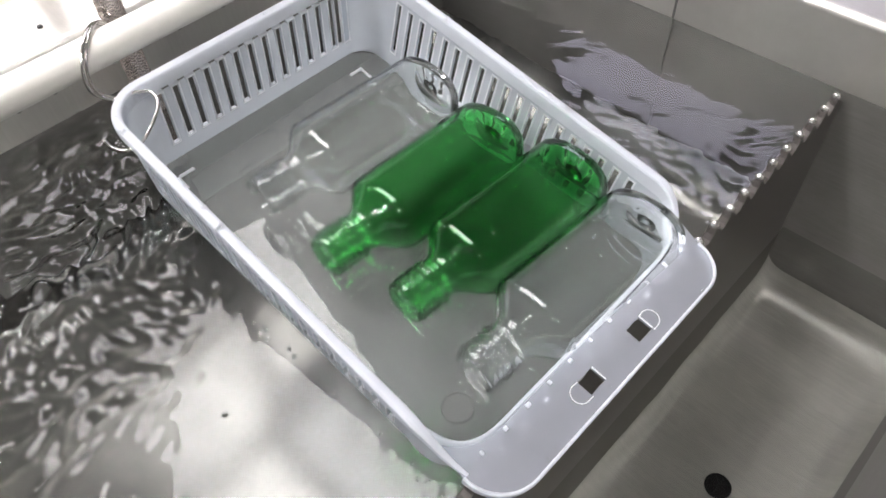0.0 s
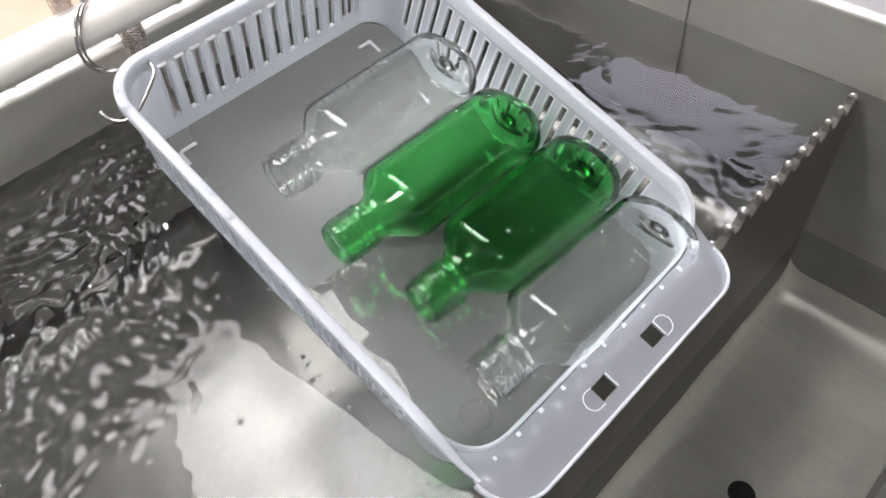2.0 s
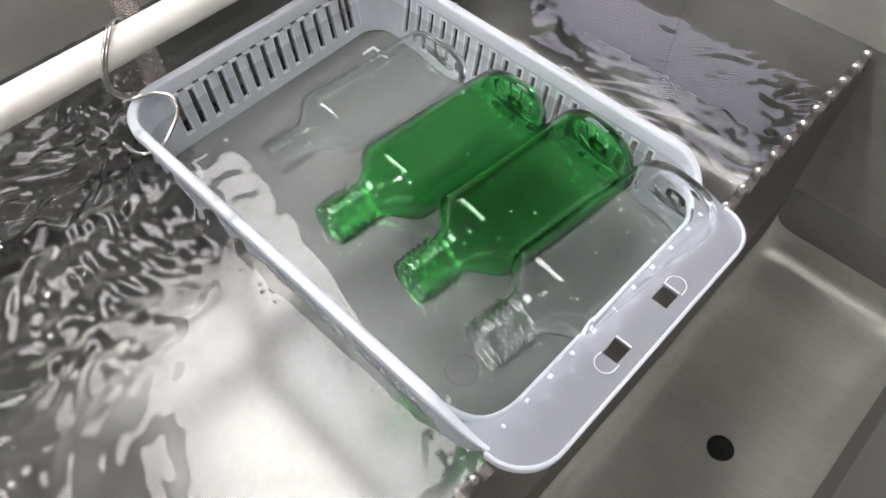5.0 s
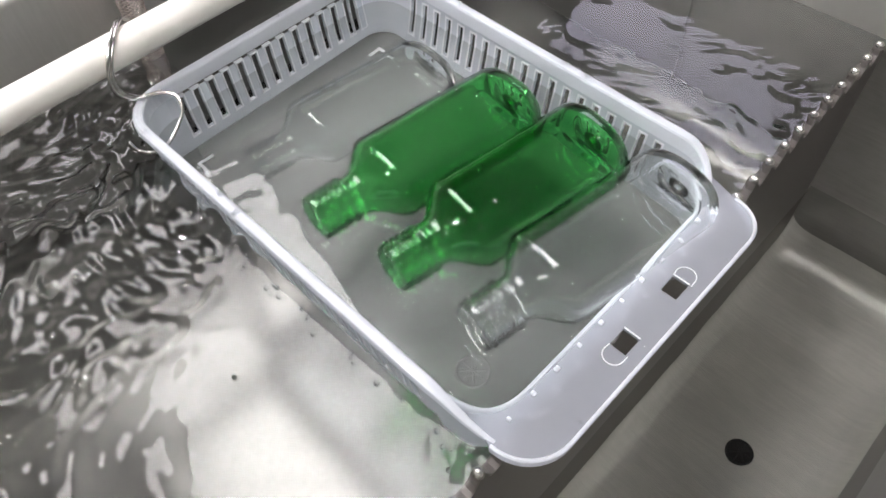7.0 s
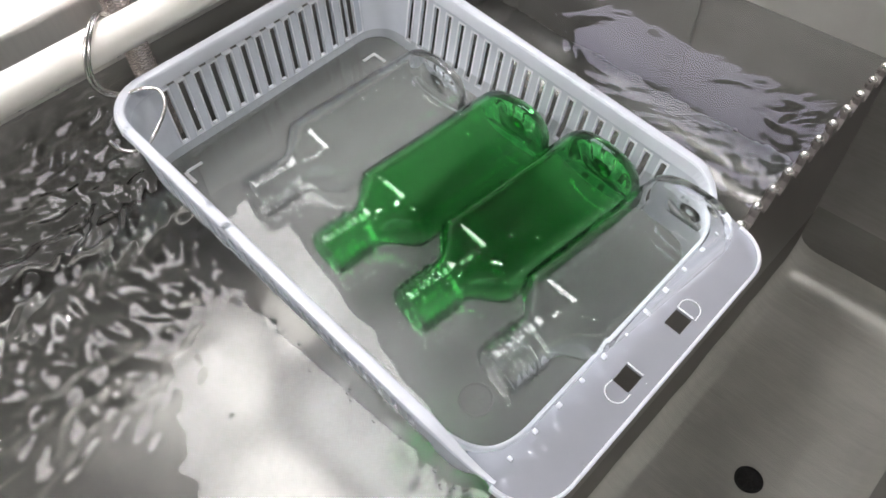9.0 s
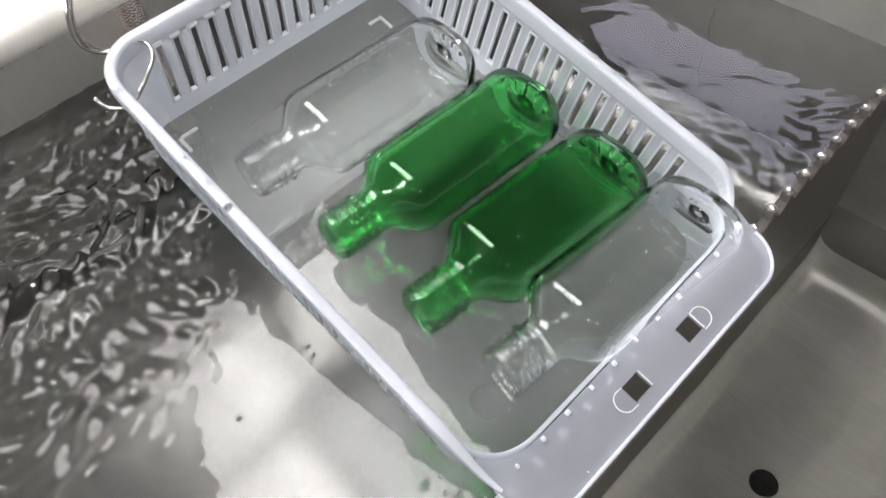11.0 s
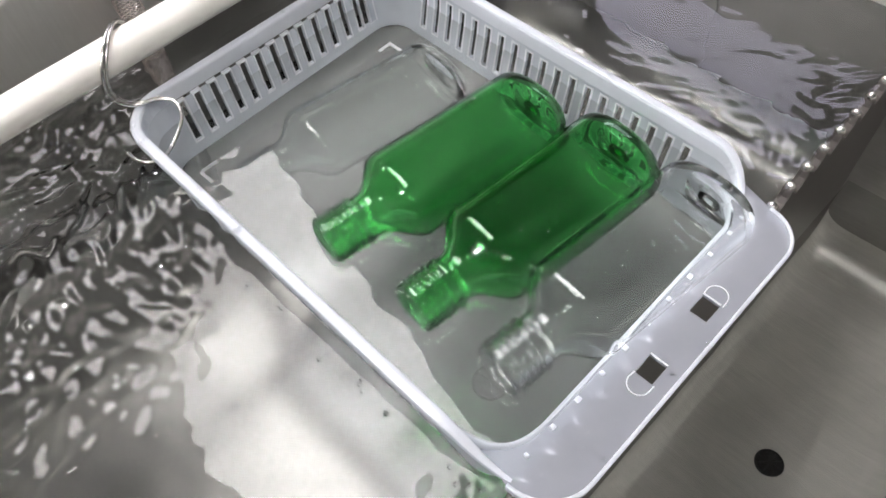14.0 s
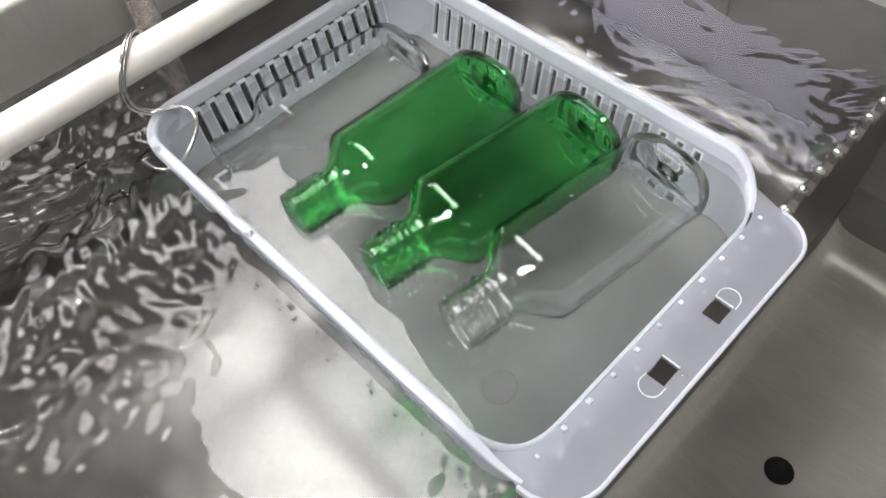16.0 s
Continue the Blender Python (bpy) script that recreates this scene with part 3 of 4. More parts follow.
for c, s in ((0.104, -1), (0.153, 1)):
    bm = bmesh.new()
    arc = [Vector((0.0025, c + s * 0.0068, ZL + 0.0012))]
    for i in range(13):
        a = radians(180 - 180 * i / 12)
        arc.append(Vector((0.0082 + 0.0062 * math.cos(a), c + s * (0.011 + 0.0062 * math.sin(a)), ZL + 0.0012)))
    arc.append(Vector((0.0145, c + s * 0.0068, ZL + 0.0012)))
    sweep(bm, arc, circle(0.0004, 6))
    ctr = [Vector((0.0025, c + 0.0072, ZL + 0.0012)), Vector((0.0132, c + 0.0072, ZL + 0.0012))]
    sweep(bm, ctr, circle(0.0006, 6))
    part("tab_outline", bm, PP_EDGE, lip, "fine raised lines round the openings")
for i in range(11):
    y = 0.026 + 0.0197 * i
    bm = bmesh.new()
    w = 0.0011 + 0.0007 * (i * 37 % 5) / 4
    box(bm, -0.0103, -0.0074, y - w, y + w, ZL + 0.0004, ZL + 0.0020, 0.0007)
    part("knob", bm, PP_RIM, lip, "", True)
for i, (x, y) in enumerate(((0.0205, 0.135), (0.0195, 0.19), (0.0175, 0.109), (0.019, 0.05), (0.0205, 0.206))):
    bm = bmesh.new()
    bmesh.ops.create_uvsphere(bm, u_segments=10, v_segments=6, radius=1, matrix=Matrix.LocRotScale((x, y, ZL + 0.0012), None, (0.0013, 0.0013, 0.0009)))
    part("water_drop", bm, GLASS, lip, "clear clinging water drop", True)
rng = random.Random(4)
for i in range(14):
    p = path[14 + int(rng.random() * (len(path) - 30))]
    bm = bmesh.new()
    r = 0.0012 + 0.0012 * rng.random()
    bmesh.ops.create_uvsphere(bm, u_segments=10, v_segments=6, radius=1, matrix=Matrix.LocRotScale(p + Vector((rng.uniform(-0.002, 0.002), rng.uniform(-0.002, 0.002), 0.0016)), None, (r, r * 1.2, r * 0.6)))
    part("water_drop", bm, GLASS, basket, "clear clinging water drop", True)
tagged(basket, "milky translucent plastic storage basket with slotted walls, half afloat", "basket")


# ---- the bottles ----
def bottle_profile():
    """Outer skin from the mouth (-y) to the base (+y), radii in metres."""
    L, R, N = 0.172, 0.0325, 0.0158
    y0 = -L / 2
    pts = [(0.0, 0.0125), (0.0, N - 0.0012), (0.0008, N - 0.0004), (0.002, N)]
    for k in range(4):
        s = 0.0042 + 0.0042 * k
        pts += [(s, N - 0.0006), (s + 0.0009, N + 0.0003), (s + 0.0014, N + 0.0010), (s + 0.0019, N + 0.0003), (s + 0.0028, N - 0.0006)]
    pts += [(0.0222, N - 0.0004), (0.0232, N + 0.0007), (0.0243, N + 0.0010), (0.0254, N + 0.0007), (0.0264, N - 0.0006), (0.031, N - 0.001)]
    for i in range(1, 21):
        t = i / 20
        b0, b1, b2, b3 = (1 - t) ** 3, 3 * t * (1 - t) ** 2, 3 * t * t * (1 - t), t ** 3
        pts.append((0.031 * b0 + 0.041 * b1 + 0.0465 * b2 + 0.0555 * b3, (N - 0.001) * (b0 + b1) + R * (b2 + b3)))
    pts += [(0.060, R), (0.078, R), (0.110, R), (L - 0.016, R)]
    for i in range(1, 9):
        a = radians(90 * i / 8)
        pts.append((L - 0.012 + 0.012 * math.sin(a), R - 0.012 + 0.012 * math.cos(a)))
    pts += [(L - 0.0004, R - 0.0145), (L - 0.0016, R - 0.018), (L - 0.0024, 0.008), (L - 0.0026, 0.0)]
    return [(y0 + h, r) for h, r in pts]


def bottle(material, label, turn):
    root = new("glass_bottle")
    outer = bottle_profile()
    bm = bmesh.new()
    inner = []
    for h, r in reversed(outer[1:]):
        if r < 0.012:
            inner.append((h - 0.003, r))
        else:
            inner.append((min(h, 0.172 / 2 - 0.009), max(min(r, 0.0325) - 0.0023, 0.0125) if h > -0.055 else 0.0125))
    inner.sort(key=lambda q: -q[0])
    lathe(bm, outer + inner + [outer[0]], 72)
    # press the round body into a flask with flat faces
    for v in bm.verts:
        r = math.hypot(v.co.x, v.co.z)
        if r < 1e-6:
            continue
        u = min(1, max(0, (v.co.y + 0.056) / 0.020))
        u = u * u * (3 - 2 * u)
        c, sn = v.co.x / r, v.co.z / r
        e = 2 / (2 + 0.5 * u)
        v.co.x = r * math.copysign(abs(c) ** e, c)
        v.co.z = r * (1 - 0.25 * u) * math.copysign(abs(sn) ** e, sn)
    bmesh.ops.remove_doubles(bm, verts=bm.verts, dist=1e-6)
    body = part("body", bm, material, root, "", True)
    body.rotation_euler = (0, radians(turn), 0)
    body.visible_shadow = material is GREEN
    # small raised bars cast into the base
    bm = bmesh.new()
    for i in range(5):
        box(bm, -0.009 + i * 0.004, -0.0065 + i * 0.004, 0.172 / 2 - 0.0026, 0.172 / 2 - 0.0018, -0.003, 0.003)
    emb = part("embossing", bm, material, root, "small raised bars cast in the base")
    emb.rotation_euler = (0, radians(turn + 40), 0)
    emb.visible_shadow = False
    # clinging drops
    rng = random.Random(int(turn) + 40)
    for i in range(9):
        u, v = rng.uniform(-0.8, 0.8), rng.uniform(-0.02, 0.07)
        z = 0.0325 * 0.75 * (1 - abs(u) ** 2.5) ** (1 / 2.5)
        r = rng.uniform(0.0006, 0.0013)
        bm = bmesh.new()
        bmesh.ops.create_uvsphere(bm, u_segments=8, v_segments=6, radius=1, matrix=Matrix.LocRotScale((0.0325 * u, v, z), None, (r, r * 1.3, r * 0.6)))
        dr = part("water_drop", bm, GLASS, root, "clear clinging water drop", True)
        dr.visible_shadow = False
    return tagged(root, label, "bottle", "bottles in the basket")


bottle_a = bottle(GLASS, "clear glass bottle with screw neck, lying in water", 3)
bottle_b = bottle(GREEN, "green glass bottle with screw neck, lying in water", -4)
bottle_c = bottle(GREEN, "green glass bottle with screw neck, beside a clear one", 5)
bottle_d = bottle(GLASS, "clear glass bottle with screw neck, by the basket front", -2)


# ---- the lifting rod, its hook, the hose ----
rod = new("lifting_rod")
bm = bmesh.new()
R = 0.0118
lathe(bm, [(-0.60, 0.0), (-0.60, R - 0.001), (-0.599, R), (-0.3, R), (0.0, R), (0.3, R), (0.44, R), (0.441, R - 0.001), (0.441, 0.0)], 32)
part("pipe", bm, RODM, rod, "smooth creamy white pipe", True)
rng = random.Random(9)
for i in range(9):
    bm = bmesh.new()
    y = -0.06 + 0.03 * i + rng.uniform(-0.01, 0.01)
    bmesh.ops.create_uvsphere(bm, u_segments=10, v_segments=8, radius=1, matrix=Matrix.LocRotScale((0.002, y, -R), None, (0.0016, 0.002, 0.0016)))
    part("water_drop", bm, GLASS, rod, "clear hanging water drop", True)
tagged(rod, "creamy white plastic rod lifting the basket by a hook", "rod")

hook = new("steel_hook")
ctrl = [(-0.0125, 0.030, -0.004), (-0.0135, 0.027, 0.006), (-0.006, 0.018, 0.0145), (0.006, 0.006, 0.0135), (0.0135, -0.005, 0.004), (0.0155, -0.010, -0.009),
        (0.0165, -0.008, -0.0195), (0.020, 0.001, -0.0265), (0.027, 0.013, -0.0255), (0.037, 0.020, -0.026), (0.047, 0.017, -0.031), (0.053, 0.005, -0.038),
        (0.053, -0.006, -0.045), (0.048, -0.015, -0.048), (0.042, -0.021, -0.045), (0.038, -0.023, -0.039)]
bm = bmesh.new()
sweep(bm, smooth_path(ctrl, 8), circle(0.0013, 10))
part("wire", bm, STEEL_BRIGHT, hook, "bent steel wire", True)
bm = bmesh.new()
sweep(bm, smooth_path([(x - 0.001, y + 0.003, z - 0.0006) for x, y, z in ctrl[1:9]], 8), circle(0.0012, 10))
part("second_wire", bm, STEEL_BRIGHT, hook, "doubled wire round the rod", True)
tagged(hook, "bent steel wire S-hook over the rod and basket rim", "hook")

hose = new("braided_hose")
hose.location = (-0.42, 0.0695, -0.09)
HV, HR = 0.215, 0.08           # straight rise, then a half circle over the ledge to the counter


def hose_at(q):
    """Place, tangent and normal q metres along the hose."""
    if q < HV:
        return Vector((0, 0, q)), Vector((0, 0, 1)), Vector((1, 0, 0))
    a = (q - HV) / HR
    if a < math.pi:
        t = Vector((-math.sin(a), 0, math.cos(a)))
        return Vector((-HR + HR * math.cos(a), 0, HV + HR * math.sin(a))), t, Vector((math.cos(a), 0, math.sin(a)))
    d = q - HV - HR * math.pi
    return Vector((-2 * HR, 0, HV - d)), Vector((0, 0, -1)), Vector((-1, 0, 0))


HLEN = HV + HR * math.pi + 0.095


def hose_skin(r, n, name, material, label):
    bm = bmesh.new()
    rings = []
    for i in range(61):
        p, t, nn = hose_at(HLEN * i / 60)
        bb = t.cross(nn)
        rings.append([bm.verts.new(p + nn * r * math.cos(2 * math.pi * k / n) + bb * r * math.sin(2 * math.pi * k / n)) for k in range(n)])
    for a, b in zip(rings, rings[1:]):
        for k in range(n):
            bm.faces.new((a[k], a[(k + 1) % n], b[(k + 1) % n], b[k]))
    return part(name, bm, material, hose, label, True)


hose_skin(0.0084, 16, "core", STEEL, "dull hose core")
for hand in (1, -1):
    for k in range(12):
        bm = bmesh.new()
        rows = []
        m = 300
        for i in range(m + 1):
            q = HLEN * i / m
            p, t, nn = hose_at(q)
            bb = t.cross(nn)
            a = hand * q / 0.030 * 2 * math.pi + k * 2 * math.pi / 12
            rad = nn * math.cos(a) + bb * math.sin(a)
            tang = (bb * math.cos(a) - nn * math.sin(a)) * hand * 0.0093 * 2 * math.pi / 0.030 + t
            side = rad.cross(tang).normalized()
            rr = 0.0090 + 0.00045 * math.sin(12 * a * 0.5 + k + (0 if hand > 0 else math.pi))
            c = p + rad * rr
            rows.append([bm.verts.new(c - side * 0.0009), bm.verts.new(c - side * 0.0005 + rad * 0.0005), bm.verts.new(c + side * 0.0005 + rad * 0.0005), bm.verts.new(c + side * 0.0009)])
        for a0, b0 in zip(rows, rows[1:]):
            for q2 in range(3):
                bm.faces.new((a0[q2], a0[q2 + 1], b0[q2 + 1], b0[q2]))
        part("strand", bm, STEEL_HOSE, hose, "", True)
bm = bmesh.new()
lathe(bm, [(-0.012, 0.0), (-0.012, 0.0102), (-0.010, 0.0112), (0.006, 0.0112), (0.008, 0.0098), (0.008, 0.0)], 20, "Z")
part("ferrule", bm, STEEL_BRIGHT, hose, "crimped steel sleeve", True)
bm = bmesh.new()
lathe(bm, [(-0.155, 0.0), (-0.155, 0.006), (-0.012, 0.006), (-0.012, 0.0)], 16, "Z")
part("tail", bm, RUBBER, hose, "dark pipe below the sleeve", True)
tagged(hose, "braided steel hose arching over the ledge into the tank", "hose")

# screws on the ledges
for x, y in ((XW - 0.03, 0.035), (XW - 0.03, -0.25), (0.02, YF + 0.03), (-0.25, YF + 0.03)):
    bm = bmesh.new()
    lathe(bm, [(0.0, 0.0), (0.0, 0.0024), (0.0012, 0.0022), (0.0018, 0.0012), (0.0019, 0.0)], 14, "Z")
    ob = finish(bm, "screw", SCREW, smooth=True)
    ob.location = (x, y, ZT + 0.0005)
    tagged(ob, "small dark screw head in the steel ledge", "screw", "ledge screws")


def motions():
    # the basket rocks on the weir while the rod lifts and lowers its back end
    walk(basket, [
        (0.0, pose(0, 0, 0, 0, 11.43, 0)),
        (0.5, pose(0, 0, 0, 0, 12.83, 0)),
        (1.0, pose(0, 0, 0, 0, 14.76, 0)),
        (1.5, pose(0, 0, 0, 0, 14.99, 0)),
        (2.0, pose(0, 0, 0, 0, 18.82, 0)),
        (2.5, pose(0, 0, 0, 0, 20.55, 0)),
        (3.0, pose(0, 0, 0, 0, 17.54, 0)),
        (3.5, pose(0, 0, 0, 0, 12.10, 0)),
        (4.0, pose(0, 0, 0, 0, 6.89, 0)),
        (5.0, pose(0, 0, 0, 0, 1.20, 0)),
        (5.8, pose(0, 0, 0, 0, -0.60, 0)),
        (6.5, pose(0, 0, 0, 0, -1.04, 0)),
        (7.0, pose(0, 0, 0, 0, 1.45, 0)),
        (7.5, pose(0, 0, 0, 0, 0.52, 0)),
        (8.0, pose(0, 0, 0, 0, 1.74, 0)),
        (8.5, pose(0, 0, 0, 0, 4.24, 0)),
        (9.0, pose(0, 0, 0, 0, 7.55, 0)),
        (9.5, pose(0, 0, 0, 0, 9.06, 0)),
        (10.2, pose(0, 0, 0, 0, 12.60, 0)),
        (10.9, pose(0, 0, 0, 0, 15.20, 0)),
        (11.5, pose(0, 0, 0, 0, 14.40, 0)),
        (12.0, pose(0, 0, 0, 0, 12.01, 0)),
        (12.5, pose(0, 0, 0, 0, 8.05, 0)),
        (13.0, pose(0, 0, 0, 0, 5.99, 0)),
        (13.5, pose(0, 0, 0, 0, 3.78, 0)),
        (14.0, pose(0, 0, 0, 0, 1.47, 0)),
        (14.5, pose(0, 0, 0, 0, 0.55, 0)),
        (15.0, pose(0, 0, 0, 0, 0.29, 0)),
        (15.5, pose(0, 0, 0, 0, 0.08, 0)),
        (16.0, pose(0, 0, 0, 0, 0.03, 0)),
    ])
    walk(rod, [
        (0.0, pose(-0.36, 0, 0.1065)),
        (0.5, pose(-0.36, 0, 0.1132)),
        (1.0, pose(-0.36, 0, 0.1223)),
        (1.5, pose(-0.36, 0, 0.1234)),
        (2.0, pose(-0.36, 0, 0.1413)),
        (2.5, pose(-0.36, 0, 0.1493)),
        (3.0, pose(-0.36, 0, 0.1354)),
        (3.5, pose(-0.36, 0, 0.1097)),
        (4.0, pose(-0.36, 0, 0.0846)),
        (5.0, pose(-0.36, 0, 0.0569)),
        (5.8, pose(-0.36, 0, 0.0481)),
        (6.5, pose(-0.36, 0, 0.0459)),
        (7.0, pose(-0.36, 0, 0.0581)),
        (7.5, pose(-0.36, 0, 0.0535)),
        (8.0, pose(-0.36, 0, 0.0595)),
        (8.5, pose(-0.36, 0, 0.0717)),
        (9.0, pose(-0.36, 0, 0.0878)),
        (9.5, pose(-0.36, 0, 0.0951)),
        (10.2, pose(-0.36, 0, 0.1121)),
        (10.9, pose(-0.36, 0, 0.1244)),
        (11.5, pose(-0.36, 0, 0.1206)),
        (12.0, pose(-0.36, 0, 0.1093)),
        (12.5, pose(-0.36, 0, 0.0902)),
        (13.0, pose(-0.36, 0, 0.0802)),
        (13.5, pose(-0.36, 0, 0.0695)),
        (14.0, pose(-0.36, 0, 0.0582)),
        (14.5, pose(-0.36, 0, 0.0537)),
        (15.0, pose(-0.36, 0, 0.0524)),
        (15.5, pose(-0.36, 0, 0.0514)),
        (16.0, pose(-0.36, 0, 0.0512)),
    ])
    walk(hook, [
        (0.0, pose(-0.36, 0.02, 0.1065, 0, -8.57, 0)),
        (0.5, pose(-0.36, 0.02, 0.1132, 0, -9.62, 0)),
        (1.0, pose(-0.36, 0.02, 0.1223, 0, -11.07, 0)),
        (1.5, pose(-0.36, 0.02, 0.1234, 0, -11.24, 0)),
        (2.0, pose(-0.36, 0.02, 0.1413, 0, -14.11, 0)),
        (2.5, pose(-0.36, 0.02, 0.1493, 0, -15.41, 0)),
        (3.0, pose(-0.36, 0.02, 0.1354, 0, -13.15, 0)),
        (3.5, pose(-0.36, 0.02, 0.1097, 0, -9.08, 0)),
        (4.0, pose(-0.36, 0.02, 0.0846, 0, -5.17, 0)),
        (5.0, pose(-0.36, 0.02, 0.0569, 0, -0.90, 0)),
        (5.8, pose(-0.36, 0.02, 0.0481, 0, 0.45, 0)),
        (6.5, pose(-0.36, 0.02, 0.0459, 0, 0.78, 0)),
        (7.0, pose(-0.36, 0.02, 0.0581, 0, -1.09, 0)),
        (7.5, pose(-0.36, 0.02, 0.0535, 0, -0.39, 0)),
        (8.0, pose(-0.36, 0.02, 0.0595, 0, -1.31, 0)),
        (8.5, pose(-0.36, 0.02, 0.0717, 0, -3.18, 0)),
        (9.0, pose(-0.36, 0.02, 0.0878, 0, -5.66, 0)),
        (9.5, pose(-0.36, 0.02, 0.0951, 0, -6.79, 0)),
        (10.2, pose(-0.36, 0.02, 0.1121, 0, -9.45, 0)),
        (10.9, pose(-0.36, 0.02, 0.1244, 0, -11.40, 0)),
        (11.5, pose(-0.36, 0.02, 0.1206, 0, -10.80, 0)),
        (12.0, pose(-0.36, 0.02, 0.1093, 0, -9.01, 0)),
        (12.5, pose(-0.36, 0.02, 0.0902, 0, -6.04, 0)),
        (13.0, pose(-0.36, 0.02, 0.0802, 0, -4.50, 0)),
        (13.5, pose(-0.36, 0.02, 0.0695, 0, -2.83, 0)),
        (14.0, pose(-0.36, 0.02, 0.0582, 0, -1.10, 0)),
        (14.5, pose(-0.36, 0.02, 0.0537, 0, -0.42, 0)),
        (15.0, pose(-0.36, 0.02, 0.0524, 0, -0.21, 0)),
        (15.5, pose(-0.36, 0.02, 0.0514, 0, -0.06, 0)),
        (16.0, pose(-0.36, 0.02, 0.0512, 0, -0.02, 0)),
    ])
    walk(bottle_a, [
        (0.0, pose(-0.2405, 0.1416, 0.0245, 0.40, 0, -2.00)),
        (0.5, pose(-0.2403, 0.1435, 0.0305, 0.40, 0, -1.32)),
        (1.0, pose(-0.2387, 0.1448, 0.0385, 0.39, 0, -0.97)),
        (1.5, pose(-0.2401, 0.1477, 0.0405, 0.38, 0, -0.00)),
        (2.0, pose(-0.2339, 0.1460, 0.0555, 0.38, 0, -0.00)),
        (2.5, pose(-0.2308, 0.1449, 0.0615, 0.38, 0, -0.00)),
        (3.0, pose(-0.2326, 0.1451, 0.0495, 0.37, 0, -0.92)),
        (3.5, pose(-0.2399, 0.1484, 0.0275, 0.36, 0, -1.49)),
        (4.0, pose(-0.2434, 0.1507, 0.0053, -0.14, 0, -3.03)),
        (5.0, pose(-0.2601, 0.1554, -0.0235, -0.55, 0, -3.45)),
        (5.8, pose(-0.2523, 0.1438, -0.0235, -0.56, 0, -3.83)),
        (6.5, pose(-0.2455, 0.1335, -0.0240, -1.19, 0, -4.18)),
        (7.0, pose(-0.2645, 0.1393, -0.0240, -1.17, 0, -5.41)),
        (7.5, pose(-0.2719, 0.1367, -0.0240, -1.19, 0, -4.88)),
        (8.0, pose(-0.2862, 0.1398, -0.0240, -1.19, 0, -3.79)),
        (8.5, pose(-0.2874, 0.1376, -0.0106, -0.70, 0, -8.45)),
        (9.0, pose(-0.2442, 0.1316, 0.0075, 0.36, 0, -3.33)),
        (9.5, pose(-0.2378, 0.1242, 0.0135, 0.37, 0, -4.35)),
        (10.2, pose(-0.2381, 0.1249, 0.0301, 0.37, 0, -3.74)),
        (10.9, pose(-0.2385, 0.1257, 0.0418, 0.37, 0, -3.13)),
        (11.5, pose(-0.2392, 0.1266, 0.0384, 0.37, 0, -2.60)),
        (12.0, pose(-0.2399, 0.1274, 0.0265, 0.37, 0, -2.17)),
        (12.5, pose(-0.2432, 0.1286, 0.0095, 0.37, 0, -2.79)),
        (13.0, pose(-0.2443, 0.1259, -0.0001, -0.37, 0, -6.56)),
        (13.5, pose(-0.2520, 0.1295, -0.0133, -0.83, 0, -7.46)),
        (14.0, pose(-0.2629, 0.1308, -0.0240, -1.19, 0, -8.03)),
        (14.5, pose(-0.2640, 0.1266, -0.0240, -1.20, 0, -9.05)),
        (15.0, pose(-0.2746, 0.1266, -0.0240, -1.20, 0, -7.52)),
        (15.5, pose(-0.2889, 0.1261, -0.0240, -1.20, 0, -5.64)),
        (16.0, pose(-0.3053, 0.1271, -0.0240, -1.19, 0, -3.14)),
    ])
